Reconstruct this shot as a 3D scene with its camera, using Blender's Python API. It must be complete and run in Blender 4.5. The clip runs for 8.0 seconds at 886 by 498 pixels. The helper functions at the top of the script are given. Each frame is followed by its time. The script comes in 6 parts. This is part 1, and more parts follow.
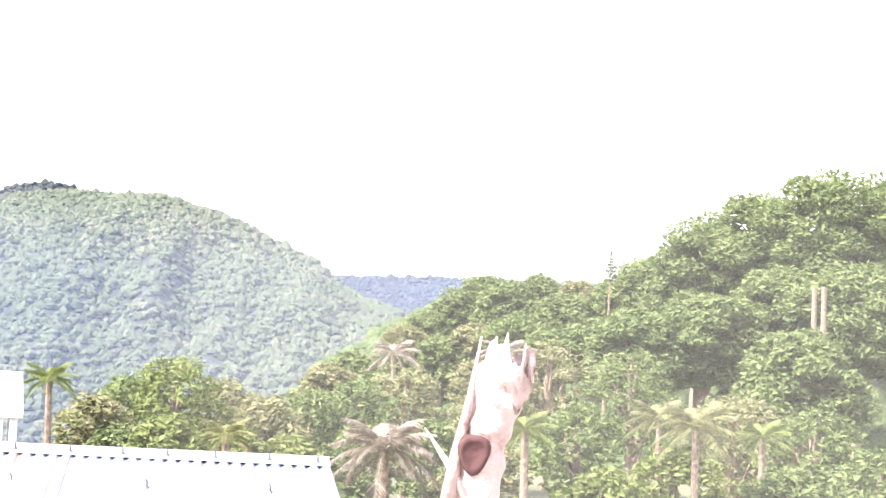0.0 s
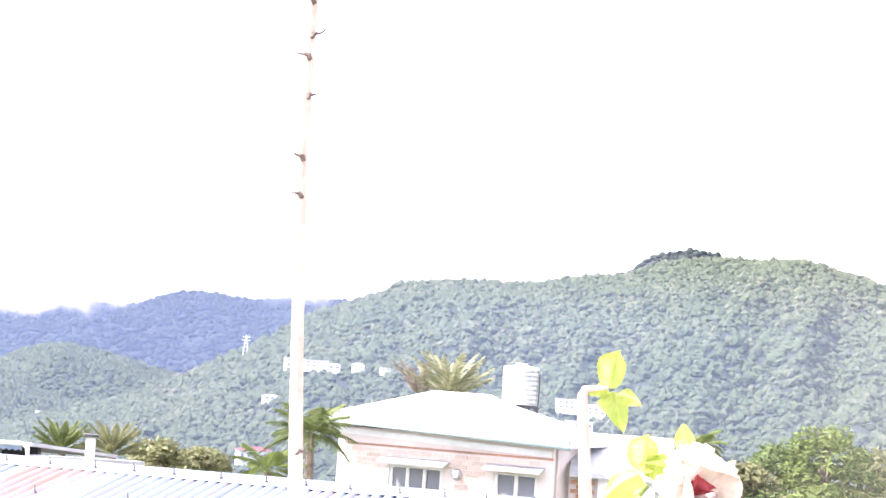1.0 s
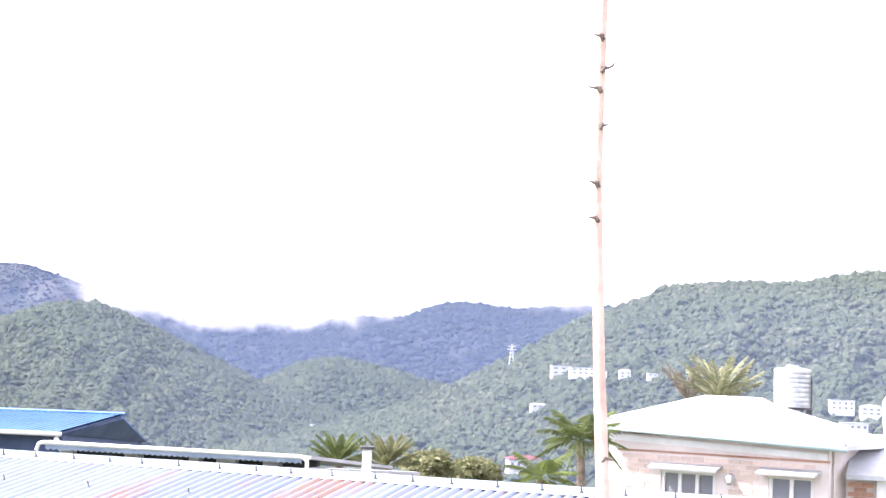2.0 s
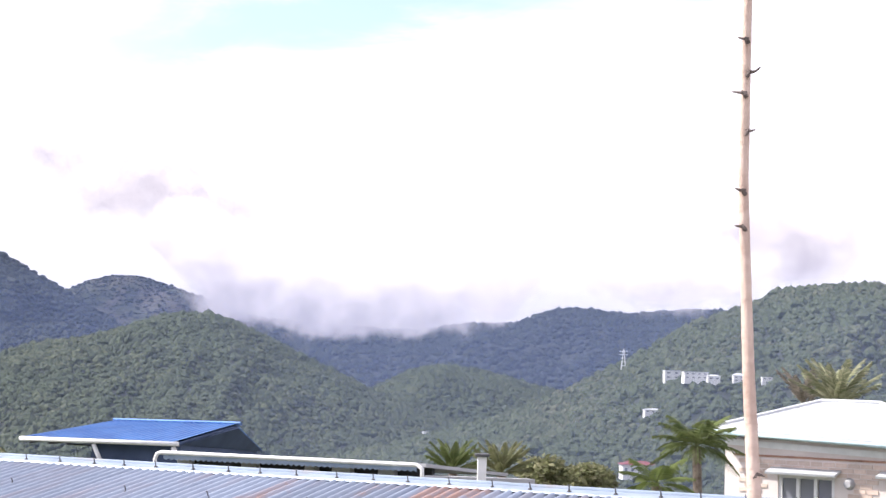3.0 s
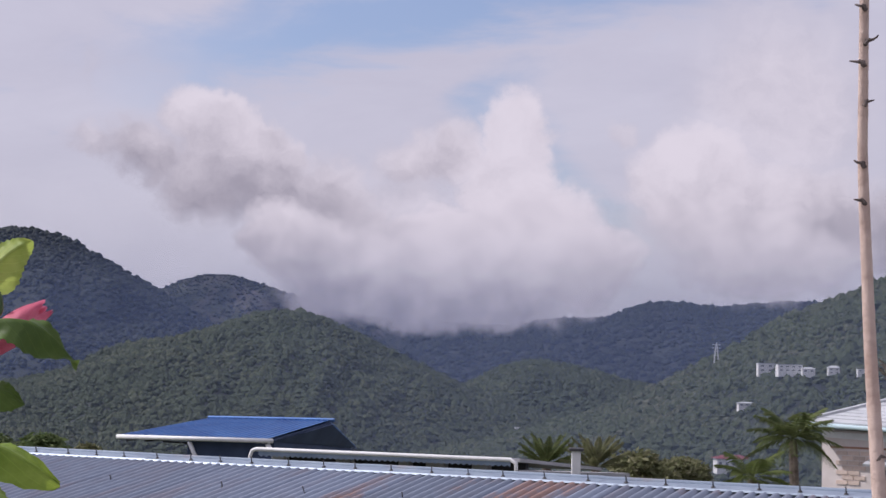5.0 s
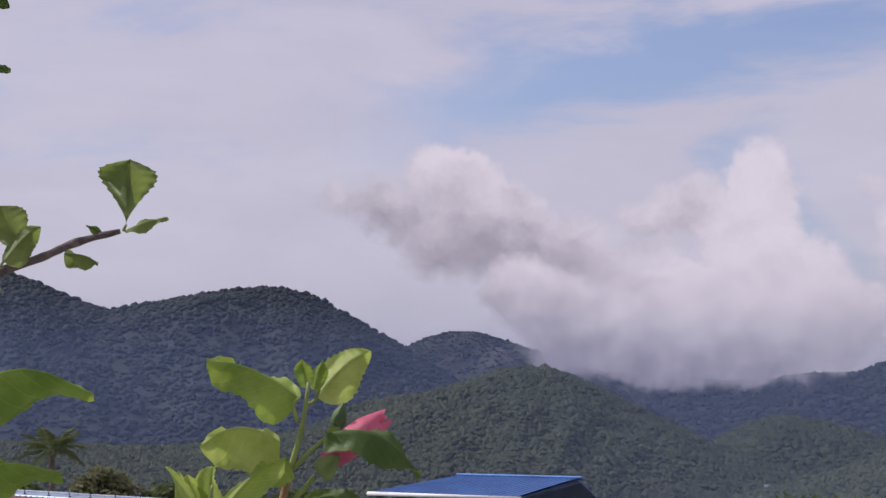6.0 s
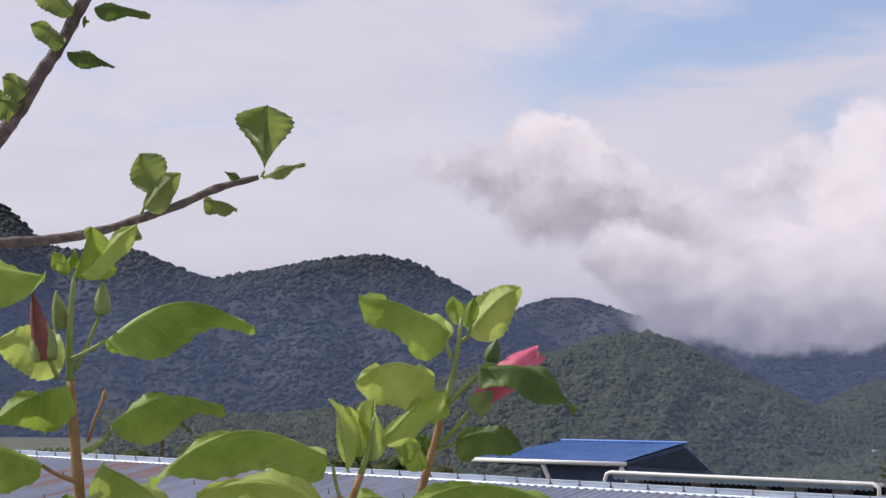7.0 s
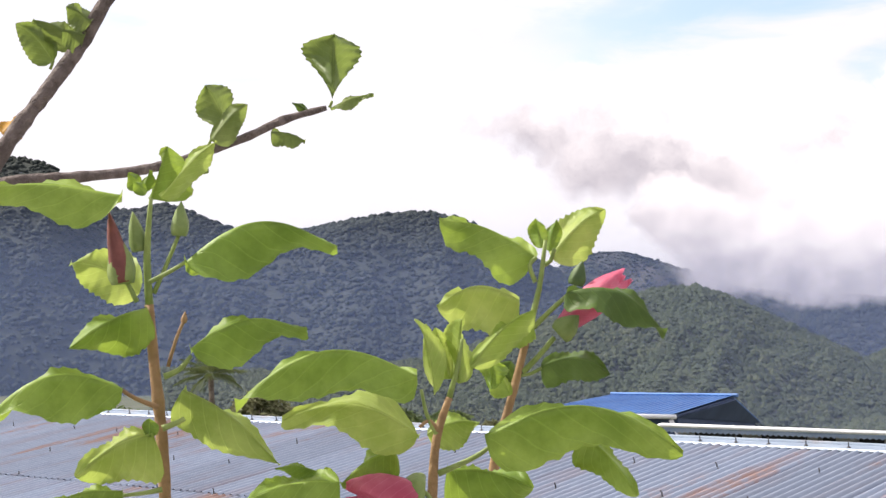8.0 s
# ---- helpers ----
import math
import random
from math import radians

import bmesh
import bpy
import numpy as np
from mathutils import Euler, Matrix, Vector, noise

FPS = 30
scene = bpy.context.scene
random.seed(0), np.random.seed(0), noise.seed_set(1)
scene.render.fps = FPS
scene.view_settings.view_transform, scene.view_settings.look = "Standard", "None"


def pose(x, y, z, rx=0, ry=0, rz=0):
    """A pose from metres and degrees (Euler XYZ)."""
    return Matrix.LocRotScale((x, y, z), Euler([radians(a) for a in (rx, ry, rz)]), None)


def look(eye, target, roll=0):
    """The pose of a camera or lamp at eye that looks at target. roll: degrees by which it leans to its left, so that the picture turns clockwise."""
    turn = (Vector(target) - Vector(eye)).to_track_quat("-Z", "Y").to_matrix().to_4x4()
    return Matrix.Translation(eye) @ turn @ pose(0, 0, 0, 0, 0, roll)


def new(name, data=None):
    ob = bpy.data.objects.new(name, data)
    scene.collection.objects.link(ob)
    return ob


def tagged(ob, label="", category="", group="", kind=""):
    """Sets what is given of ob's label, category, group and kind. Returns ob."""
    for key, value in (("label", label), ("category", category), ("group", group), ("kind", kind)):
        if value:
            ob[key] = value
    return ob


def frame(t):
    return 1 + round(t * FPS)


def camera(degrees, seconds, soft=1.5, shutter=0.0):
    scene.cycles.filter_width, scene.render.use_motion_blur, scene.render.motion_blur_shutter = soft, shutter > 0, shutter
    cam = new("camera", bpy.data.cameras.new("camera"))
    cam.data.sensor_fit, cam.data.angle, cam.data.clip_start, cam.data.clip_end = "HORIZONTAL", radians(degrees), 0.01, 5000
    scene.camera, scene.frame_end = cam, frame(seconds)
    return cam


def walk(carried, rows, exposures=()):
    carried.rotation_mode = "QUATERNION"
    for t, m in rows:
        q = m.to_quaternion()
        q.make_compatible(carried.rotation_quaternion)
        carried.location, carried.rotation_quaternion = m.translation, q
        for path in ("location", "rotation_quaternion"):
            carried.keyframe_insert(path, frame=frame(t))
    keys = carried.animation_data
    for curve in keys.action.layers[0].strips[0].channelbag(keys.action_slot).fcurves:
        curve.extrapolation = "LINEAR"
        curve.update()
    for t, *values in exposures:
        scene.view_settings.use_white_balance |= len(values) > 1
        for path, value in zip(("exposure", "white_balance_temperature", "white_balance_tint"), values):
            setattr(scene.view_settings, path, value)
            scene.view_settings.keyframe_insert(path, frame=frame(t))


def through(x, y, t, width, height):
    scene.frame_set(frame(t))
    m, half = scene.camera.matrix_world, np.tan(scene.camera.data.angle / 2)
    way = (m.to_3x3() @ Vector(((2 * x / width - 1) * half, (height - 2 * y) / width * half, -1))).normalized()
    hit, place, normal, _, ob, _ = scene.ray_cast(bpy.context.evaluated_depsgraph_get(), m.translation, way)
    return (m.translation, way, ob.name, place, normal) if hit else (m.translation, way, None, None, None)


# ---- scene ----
FOV = 28.6
cam = camera(FOV, 8.0, soft=1.5)
E = 6.5  # height of the eye over the ground


def aim(x, y, z, yaw, pitch, roll):
    """The camera's pose: metres from the first eye, yaw to the left, pitch up, roll, in degrees."""
    turn = Matrix.Rotation(radians(yaw), 4, "Z") @ Matrix.Rotation(radians(90 + pitch), 4, "X") @ Matrix.Rotation(radians(-roll), 4, "Z")
    return Matrix.Translation((x, y, E + z)) @ turn


PATH = (
    (0, 0.2842, 0.0818, -0.0405, -34.679, 3.256, -3.110),
    (0.2, 0.2676, 0.0919, -0.0369, -29.959, 3.245, -3.197),
    (0.4, 0.2436, 0.1024, -0.0310, -24.301, 3.515, -3.495),
    (0.5, 0.2300, 0.1020, -0.0295, -21.850, 3.640, -3.560),
    (0.8, 0.1900, 0.0959, -0.0252, -15.687, 3.989, -3.748),
    (1, 0.1687, 0.0667, -0.0209, -13.553, 4.173, -3.884),
    (1.5, 0.1394, 0.0218, -0.0099, -9.280, 4.127, -2.806),
    (2, 0.1086, -0.0524, -0.0165, -4.925, 3.950, -2.318),
    (2.2, 0.0973, -0.0438, -0.0209, -3.632, 3.864, -2.414),
    (3.3, 0.0750, -0.0050, -0.0020, -0.560, 4.100, -1.400),
    (3.5, 0.0750, 0.0000, 0.0000, 0.000, 4.100, -1.272),
    (4, 0.0819, 0.0153, 0.0000, 0.270, 3.996, -1.037),
    (4.2, 0.0802, 0.0164, -0.0015, 0.387, 3.936, -1.031),
    (5.3, 0.0415, 0.0352, -0.0260, 3.614, 3.750, -1.246),
    (5.5, 0.0294, 0.0246, -0.0198, 5.880, 3.705, -1.281),
    (6, 0.0055, 0.0114, 0.0075, 9.722, 5.525, -1.025),
    (6.5, -0.0202, -0.0002, 0.0049, 12.441, 5.825, -0.743),
    (7, -0.0262, 0.0171, -0.0112, 13.050, 4.388, -0.686),
    (7.5, -0.0380, 0.0341, -0.0204, 12.883, 3.298, -0.230),
    (8, -0.0533, 0.0430, -0.0289, 14.587, 2.914, -0.131),
)
walk(cam, [(r[0], aim(*r[1:])) for r in PATH],
     exposures=[(0, 2.38, 6450, 14), (0.5, 2.27, 6400, 14), (1.0, 2.15, 6250, 14), (2.0, 1.85, 6150, 14), (2.2, 1.7, 6150, 13), (3.3, 0.55, 6200, 12), (4.2, 0.1, 6050, 14), (5.3, -0.5, 5950, 18), (6.7, -0.5, 5950, 19), (7.0, -0.2, 6150, 14), (7.6, 0.38, 6500, 10), (8.0, 0.5, 6500, 9)])

# ---- sky and sun ----
SUN_AZ, SUN_EL = 86.0, 47.0  # degrees to the left of the y axis, and up


def heading(az, el=0.0):
    a, e = radians(az), radians(el)
    return Vector((-math.sin(a) * math.cos(e), math.cos(a) * math.cos(e), math.sin(e)))


def at(az, el, d):
    """A place d metres from the eye, at az degrees to the left and el degrees up."""
    return Vector((0, 0, E)) + heading(az, el) * d


sun = new("sun", bpy.data.lights.new("sun", "SUN"))
sun.data.energy, sun.data.angle, sun.data.color = 4.6, radians(0.6), (1.0, 0.93, 0.82)
sun.matrix_world = look(at(SUN_AZ, SUN_EL, 60), (0, 0, E))


class Net:
    """A small helper to wire shader nodes."""

    def __init__(self, tree):
        self.t = tree
        tree.nodes.clear()

    def n(self, kind, props=None, **sockets):
        node = self.t.nodes.new(kind)
        p = props or {}
        if "operation" in p:
            node.operation = p["operation"]
        if "use_clamp" in p:
            node.use_clamp = p["use_clamp"]
        if "data_type" in p:
            node.data_type, node.blend_type = p["data_type"], p["blend_type"]
        if "interpolation_type" in p:
            node.interpolation_type = p["interpolation_type"]
        if "vector_type" in p:
            node.vector_type = p["vector_type"]
        if "sky_type" in p:
            node.sky_type, node.sun_disc, node.dust_density = p["sky_type"], p["sun_disc"], p["dust_density"]
            node.sun_elevation, node.sun_rotation = p["sun_elevation"], p["sun_rotation"]
        for k, v in sockets.items():
            key = int(k[1:]) if k[0] == "i" and k[1:].isdigit() else k.replace("_", " ")
            if isinstance(v, bpy.types.NodeSocket):
                self.t.links.new(v, node.inputs[key])
            else:
                node.inputs[key].default_value = v
        return node

    def math(self, op, a, b=0.0, c=0.0, clamp=False):
        return self.n("ShaderNodeMath", {"operation": op, "use_clamp": clamp}, i0=a, i1=b, i2=c).outputs[0]

    def ramp(self, fac, stops):
        node = self.n("ShaderNodeValToRGB", Fac=fac)
        el = node.color_ramp.elements
        while len(el) < len(stops):
            el.new(0.5)
        for e, (p, c) in zip(el, stops):
            e.position, e.color = p, (*c, 1) if len(c) == 3 else c
        return node.outputs[0]

    def mix(self, fac, a, b, blend="MIX"):
        node = self.n("ShaderNodeMix", {"data_type": "RGBA", "blend_type": blend})
        for k, v in ((0, fac), (6, a), (7, b)):
            if isinstance(v, bpy.types.NodeSocket):
                self.t.links.new(v, node.inputs[k])
            else:
                node.inputs[k].default_value = v if k == 0 else (*v, 1)
        return node.outputs[2]

    def noise(self, vec, scale, detail=4.0, rough=0.55, distort=0.0):
        return self.n("ShaderNodeTexNoise", None, Vector=vec, Scale=scale, Detail=detail, Roughness=rough, Distortion=distort).outputs[0]

    def smooth(self, v, lo, hi):
        return self.n("ShaderNodeMapRange", {"interpolation_type": "SMOOTHSTEP"}, i0=v, i1=lo, i2=hi, i3=0.0, i4=1.0).outputs[0]


world = bpy.data.worlds.new("sky")
scene.world = world
world.use_nodes = True
w = Net(world.node_tree)
sky = w.n("ShaderNodeTexSky", {"sky_type": "NISHITA", "sun_disc": False, "sun_elevation": radians(SUN_EL), "sun_rotation": radians(-SUN_AZ), "dust_density": 2.0})
way = w.n("ShaderNodeTexCoord").outputs["Generated"]
stretched = w.n("ShaderNodeMapping", None, Vector=way, Scale=(1.0, 1.0, 3.2)).outputs[0]
veil = w.noise(stretched, 3.1, 5, 0.52, 0.6)
fine = w.noise(stretched, 9.0, 5, 0.6, 0.4)
both = w.math("ADD", w.math("MULTIPLY", veil, 0.75), w.math("MULTIPLY", fine, 0.25))
up = w.n("ShaderNodeSeparateXYZ", None, Vector=way).outputs[2]
axes = w.n("ShaderNodeSeparateXYZ", None, Vector=way)
ahead = w.math("MAXIMUM", axes.outputs[1], 0.05)
flat = w.n("ShaderNodeCombineXYZ", None, X=w.math("DIVIDE", axes.outputs[0], ahead), Y=w.math("DIVIDE", axes.outputs[2], ahead)).outputs[0]
torn = w.n("ShaderNodeVectorMath", {"operation": "ADD"}, i0=flat, i1=w.n("ShaderNodeCombineXYZ", None, X=w.math("MULTIPLY_ADD", veil, 0.3, -0.15), Y=w.math("MULTIPLY_ADD", fine, 0.10, -0.05)).outputs[0]).outputs[0]
gap = w.n("ShaderNodeMapping", {"vector_type": "TEXTURE"}, Vector=torn, Location=(-0.03, 0.208, 0), Rotation=(0, 0, radians(11)), Scale=(0.21, 0.040, 1)).outputs[0]
gap = w.smooth(w.n("ShaderNodeVectorMath", {"operation": "LENGTH"}, i0=gap).outputs["Value"], 1.15, 0.25)
slot = w.n("ShaderNodeMapping", {"vector_type": "TEXTURE"}, Vector=torn, Location=(0.055, 0.122, 0), Rotation=(0, 0, radians(-12)), Scale=(0.034, 0.060, 1)).outputs[0]
slot = w.math("MULTIPLY", w.smooth(w.n("ShaderNodeVectorMath", {"operation": "LENGTH"}, i0=slot).outputs["Value"], 1.2, 0.2), 0.85)
gap = w.math("MAXIMUM", gap, slot)
cover = w.math("ADD", w.smooth(both, 0.30, 0.50), w.smooth(up, 0.18, 0.06), clamp=True)
cover = w.math("MULTIPLY", w.math("MULTIPLY_ADD", gap, -0.80, 1.0), w.math("MULTIPLY", cover, 0.90))
blue = w.mix(1.0, sky.outputs[0], (0.15, 0.155, 0.17), "MULTIPLY")
white = w.mix(fine, (0.70, 0.65, 0.71), (0.90, 0.84, 0.88))
w.n("ShaderNodeOutputWorld", None, Surface=w.n("ShaderNodeBackground", None, Color=w.mix(cover, blue, white), Strength=1.0).outputs[0])

# ---- materials ----


def material(name, build):
    m = bpy.data.materials.new(name)
    m.use_nodes = True
    s = Net(m.node_tree)
    s.n("ShaderNodeOutputMaterial", None, Surface=build(s))
    return m


def surface(name, dark, light, scale, rough=0.7, metal=0.0, bump=0.15, dirt=None, dirt_scale=0.6, spec=0.5, island=0.0, each=0.0, dirt_from=0.56, coord="Object"):
    """A plain surface: grain between two colours, stains at a second scale, fine relief."""
    def build(s):
        v = s.n("ShaderNodeTexCoord").outputs[coord]
        g = s.noise(v, scale, 6, 0.6)
        c = s.mix(s.smooth(g, 0.3, 0.7), dark, light)
        if dirt:
            c = s.mix(s.math("MULTIPLY", s.smooth(s.noise(v, dirt_scale, 5, 0.65, 0.5), dirt_from, dirt_from + 0.18), 0.75), c, dirt)
        for amount, pick in ((island, lambda: s.n("ShaderNodeNewGeometry").outputs["Random Per Island"]), (each, lambda: s.n("ShaderNodeObjectInfo").outputs["Random"])):
            if amount:
                k = s.math("MULTIPLY_ADD", pick(), 2 * amount, 1 - amount)
                c = s.mix(1.0, c, s.n("ShaderNodeCombineColor", None, Red=k, Green=k, Blue=s.math("MULTIPLY", k, 0.95)).outputs[0], "MULTIPLY")
        b = s.n("ShaderNodeBump", None, Strength=bump, Distance=0.02, Height=g).outputs[0]
        return s.n("ShaderNodeBsdfPrincipled", None, Base_Color=c, Roughness=rough, Metallic=metal, Specular_IOR_Level=spec, Normal=b).outputs[0]
    return material(name, build)


def canopy(name, a, b, c, through=0.0, scale=0.05, tuft=0.0, mottle=1.9):
    """Leaves seen from afar: three greens by clump, some light passing through."""
    def build(s):
        geo = s.n("ShaderNodeNewGeometry")
        r = geo.outputs["Random Per Island"]
        v = s.n("ShaderNodeTexCoord").outputs["Object"]
        col = s.ramp(r, [(0.0, a), (0.45, b), (0.8, c), (1.0, tuple(0.5 * (p + q) for p, q in zip(a, c)))])
        col = s.mix(s.smooth(s.noise(v, scale, 3), 0.35, 0.68), col, b)
        k = s.math("MULTIPLY_ADD", s.noise(v, tuft or scale * 14, 5, 0.7), mottle, 1.05 - mottle / 2)
        col = s.mix(1.0, col, s.n("ShaderNodeCombineColor", None, Red=k, Green=k, Blue=k).outputs[0], "MULTIPLY")
        sh = s.n("ShaderNodeBsdfPrincipled", None, Base_Color=col, Roughness=0.75, Specular_IOR_Level=0.25)
        if tuft:
            rough_leaf = s.n("ShaderNodeBump", None, Strength=min(1.0, mottle * 0.55), Distance=0.7 / tuft, Height=s.noise(v, tuft * 1.3, 5, 0.7)).outputs[0]
            s.t.links.new(rough_leaf, sh.inputs["Normal"])
        sh = sh.outputs[0]
        if through:
            sh = s.n("ShaderNodeMixShader", None, i0=through, i1=sh, i2=s.n("ShaderNodeBsdfTranslucent", None, Color=col).outputs[0]).outputs[0]
        return sh
    return material(name, build)


# near-black leaves: the cloud shadow on the far mountains is put into this colour
FOREST_FAR_SHADED = canopy("forest_far_shaded", (0.013, 0.019, 0.017), (0.016, 0.023, 0.019), (0.020, 0.027, 0.022), scale=0.006, tuft=0.22, mottle=0.6)
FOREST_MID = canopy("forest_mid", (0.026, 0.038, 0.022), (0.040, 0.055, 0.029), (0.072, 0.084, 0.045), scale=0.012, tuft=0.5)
# lighter copy of forest_mid: extra sunlight on the house hill put into the colour
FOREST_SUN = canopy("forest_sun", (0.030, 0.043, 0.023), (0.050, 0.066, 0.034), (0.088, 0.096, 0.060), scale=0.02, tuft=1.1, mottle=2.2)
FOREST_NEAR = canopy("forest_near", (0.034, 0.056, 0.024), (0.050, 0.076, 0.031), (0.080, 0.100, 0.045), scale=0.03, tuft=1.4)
# slope under the crowns: shade of gaps and far cloud shadow put into its colour
SOIL_SHADED = surface("shaded_undergrowth", (0.010, 0.015, 0.012), (0.017, 0.024, 0.018), 0.1, 0.9)
ROCK = surface("bare_rock", (0.035, 0.034, 0.030), (0.085, 0.075, 0.065), 0.012, 0.9, dirt=(0.022, 0.034, 0.020), dirt_scale=0.02, dirt_from=0.40)
LEAF_TREE = canopy("tree_leaf", (0.065, 0.095, 0.036), (0.105, 0.145, 0.055), (0.165, 0.195, 0.082), 0.38, 0.2)
LEAF_YELLOW = canopy("vine_leaf", (0.085, 0.120, 0.030), (0.120, 0.155, 0.045), (0.165, 0.185, 0.075), 0.38, 0.2)
LEAF_OLIVE = canopy("olive_leaf", (0.115, 0.130, 0.062), (0.165, 0.175, 0.085), (0.230, 0.215, 0.130), 0.42, 0.2)
LEAF_PALM = canopy("palm_leaf", (0.070, 0.100, 0.030), (0.110, 0.140, 0.048), (0.180, 0.195, 0.085), 0.3, 0.2)
LEAF_DRY = canopy("dry_palm_leaf", (0.150, 0.130, 0.108), (0.215, 0.190, 0.160), (0.300, 0.270, 0.230), 0.3, 0.2)
BARK = surface("bark", (0.10, 0.075, 0.055), (0.22, 0.18, 0.14), 9.0, 0.9, bump=0.6)
GROUND = surface("meadow_ground", (0.045, 0.055, 0.025), (0.085, 0.090, 0.045), 0.05, 0.95, dirt=(0.12, 0.10, 0.07), dirt_scale=0.01)


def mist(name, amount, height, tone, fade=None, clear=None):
    """Thin valley haze, put in as a tinted sheet: it scatters a little of the daylight and lets the rest pass."""
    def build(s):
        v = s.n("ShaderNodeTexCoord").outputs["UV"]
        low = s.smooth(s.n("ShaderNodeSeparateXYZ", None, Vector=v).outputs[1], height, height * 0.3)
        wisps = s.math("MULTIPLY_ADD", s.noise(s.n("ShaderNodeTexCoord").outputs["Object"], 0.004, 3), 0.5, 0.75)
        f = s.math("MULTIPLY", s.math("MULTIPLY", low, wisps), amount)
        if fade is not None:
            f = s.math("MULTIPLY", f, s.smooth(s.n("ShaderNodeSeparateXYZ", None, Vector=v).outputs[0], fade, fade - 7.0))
        # thinner at the left, standing for haze that lies in cloud shadow
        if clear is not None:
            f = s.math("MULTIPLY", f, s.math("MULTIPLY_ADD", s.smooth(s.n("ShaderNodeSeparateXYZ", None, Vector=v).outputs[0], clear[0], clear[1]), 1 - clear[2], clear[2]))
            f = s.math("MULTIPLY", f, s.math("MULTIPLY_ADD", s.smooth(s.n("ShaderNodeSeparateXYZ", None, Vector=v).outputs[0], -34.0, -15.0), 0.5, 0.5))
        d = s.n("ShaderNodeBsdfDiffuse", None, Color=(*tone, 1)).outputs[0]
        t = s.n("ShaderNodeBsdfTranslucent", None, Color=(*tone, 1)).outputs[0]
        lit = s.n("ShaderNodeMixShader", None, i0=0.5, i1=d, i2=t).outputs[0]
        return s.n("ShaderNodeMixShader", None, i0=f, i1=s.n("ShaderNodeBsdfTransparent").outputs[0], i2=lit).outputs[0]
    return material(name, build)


def cloud_bank():
    """Cumulus: heaped puffs in degrees of heading and height, each lit above and lilac grey below, their edges torn by noise."""
    def build(s):
        uv = s.n("ShaderNodeTexCoord").outputs["UV"]
        p = uv
        for scale, amount, detail in ((0.42, 1.5, 3.0), (1.5, 0.75, 5.0)):
            warp = s.n("ShaderNodeTexNoise", None, Vector=uv, Scale=scale, Detail=detail, Roughness=0.58).outputs["Color"]
            off = s.n("ShaderNodeVectorMath", {"operation": "MULTIPLY_ADD"}, i0=warp, i1=(amount, amount, 0), i2=(-amount / 2, -amount / 2, 0)).outputs[0]
            p = s.n("ShaderNodeVectorMath", {"operation": "ADD"}, i0=p, i1=off).outputs[0]
        billow = s.math("MULTIPLY_ADD", s.noise(p, 0.9, 5, 0.55), 0.9, -0.45)
        state = {"alpha": 0.0, "tone": 0.6}

        def puff(az, el, a, b, lean, low, high, soft=0.5, thick=1.0):
            m = s.n("ShaderNodeMapping", {"vector_type": "TEXTURE"}, Vector=p, Location=(az, el, 0), Rotation=(0, 0, radians(lean)), Scale=(a * 1.18, b * 1.22, 1)).outputs[0]
            r = s.n("ShaderNodeVectorMath", {"operation": "LENGTH"}, i0=m).outputs["Value"]
            cover = s.math("MULTIPLY", s.smooth(r, 1.12, 1.12 - soft), thick)
            y = s.n("ShaderNodeSeparateXYZ", None, Vector=m).outputs[1]
            lit = s.math("MULTIPLY_ADD", y, (high - low) / 1.6, (high + low) / 2)
            step = s.math("SUBTRACT", lit, state["tone"])
            state["tone"] = s.math("MULTIPLY_ADD", step, cover, state["tone"])
            state["alpha"] = s.math("MAXIMUM", cover, state["alpha"])

        # the pale mass over the sunlit hill
        puff(-9.4, 8.6, 4.2, 4.0, 0, 0.70, 0.95, 0.9, 0.75)
        puff(-9.0, 4.9, 5.0, 2.3, 0, 0.40, 0.85, 0.7)
        puff(-6.6, 6.2, 2.2, 1.9, 0, 0.55, 1.05)
        puff(-12.8, 4.6, 3.0, 1.7, 0, 0.10, 0.55, 0.8)
        puff(-8.8, 3.4, 3.6, 1.2, 0, 0.40, 0.80, 0.8)
        puff(-4.2, 7.8, 0.8, 0.5, 20, 0.55, 0.90, 0.9, 0.7)
        # the tower
        puff(3.0, 5.4, 2.4, 1.5, 0, 0.70, 0.90, 0.9, 0.7)
        puff(2.5, 6.8, 2.1, 1.1, -8, 0.40, 0.88, 0.9)
        puff(1.2, 7.0, 1.4, 1.2, 0, 0.45, 0.85, 0.8)
        puff(-0.7, 7.5, 1.25, 1.5, 6, 0.62, 1.05)
        puff(-0.5, 5.9, 1.7, 1.7, 0, 0.55, 0.95)
        puff(-1.3, 4.5, 2.5, 1.8, 0, 0.55, 0.98)
        puff(-3.0, 3.5, 1.9, 1.3, -10, 0.50, 0.90)
        puff(1.5, 3.9, 2.9, 1.5, 0, 0.50, 0.92)
        # the long leaning body
        puff(13.3, 9.4, 0.6, 1.3, -12, 0.40, 0.55, 1.0, 0.45)
        puff(13.0, 7.0, 1.4, 0.6, 22, 0.40, 0.62, 0.9, 0.8)
        puff(11.4, 6.7, 1.7, 1.1, 25, 0.15, 0.74, 0.8)
        puff(9.4, 7.7, 1.8, 1.05, 22, 0.45, 1.0)
        puff(7.8, 6.9, 1.9, 1.1, 25, 0.32, 0.90)
        puff(7.5, 7.3, 0.8, 0.6, 0, 0.25, 0.60, 0.9, 0.8)
        puff(9.5, 6.0, 2.2, 1.6, 30, 0.10, 0.80, 0.8)
        puff(7.3, 5.7, 2.4, 1.8, 28, 0.02, 0.80, 0.8)
        puff(5.3, 5.1, 2.1, 1.8, 30, 0.04, 0.74, 0.8)
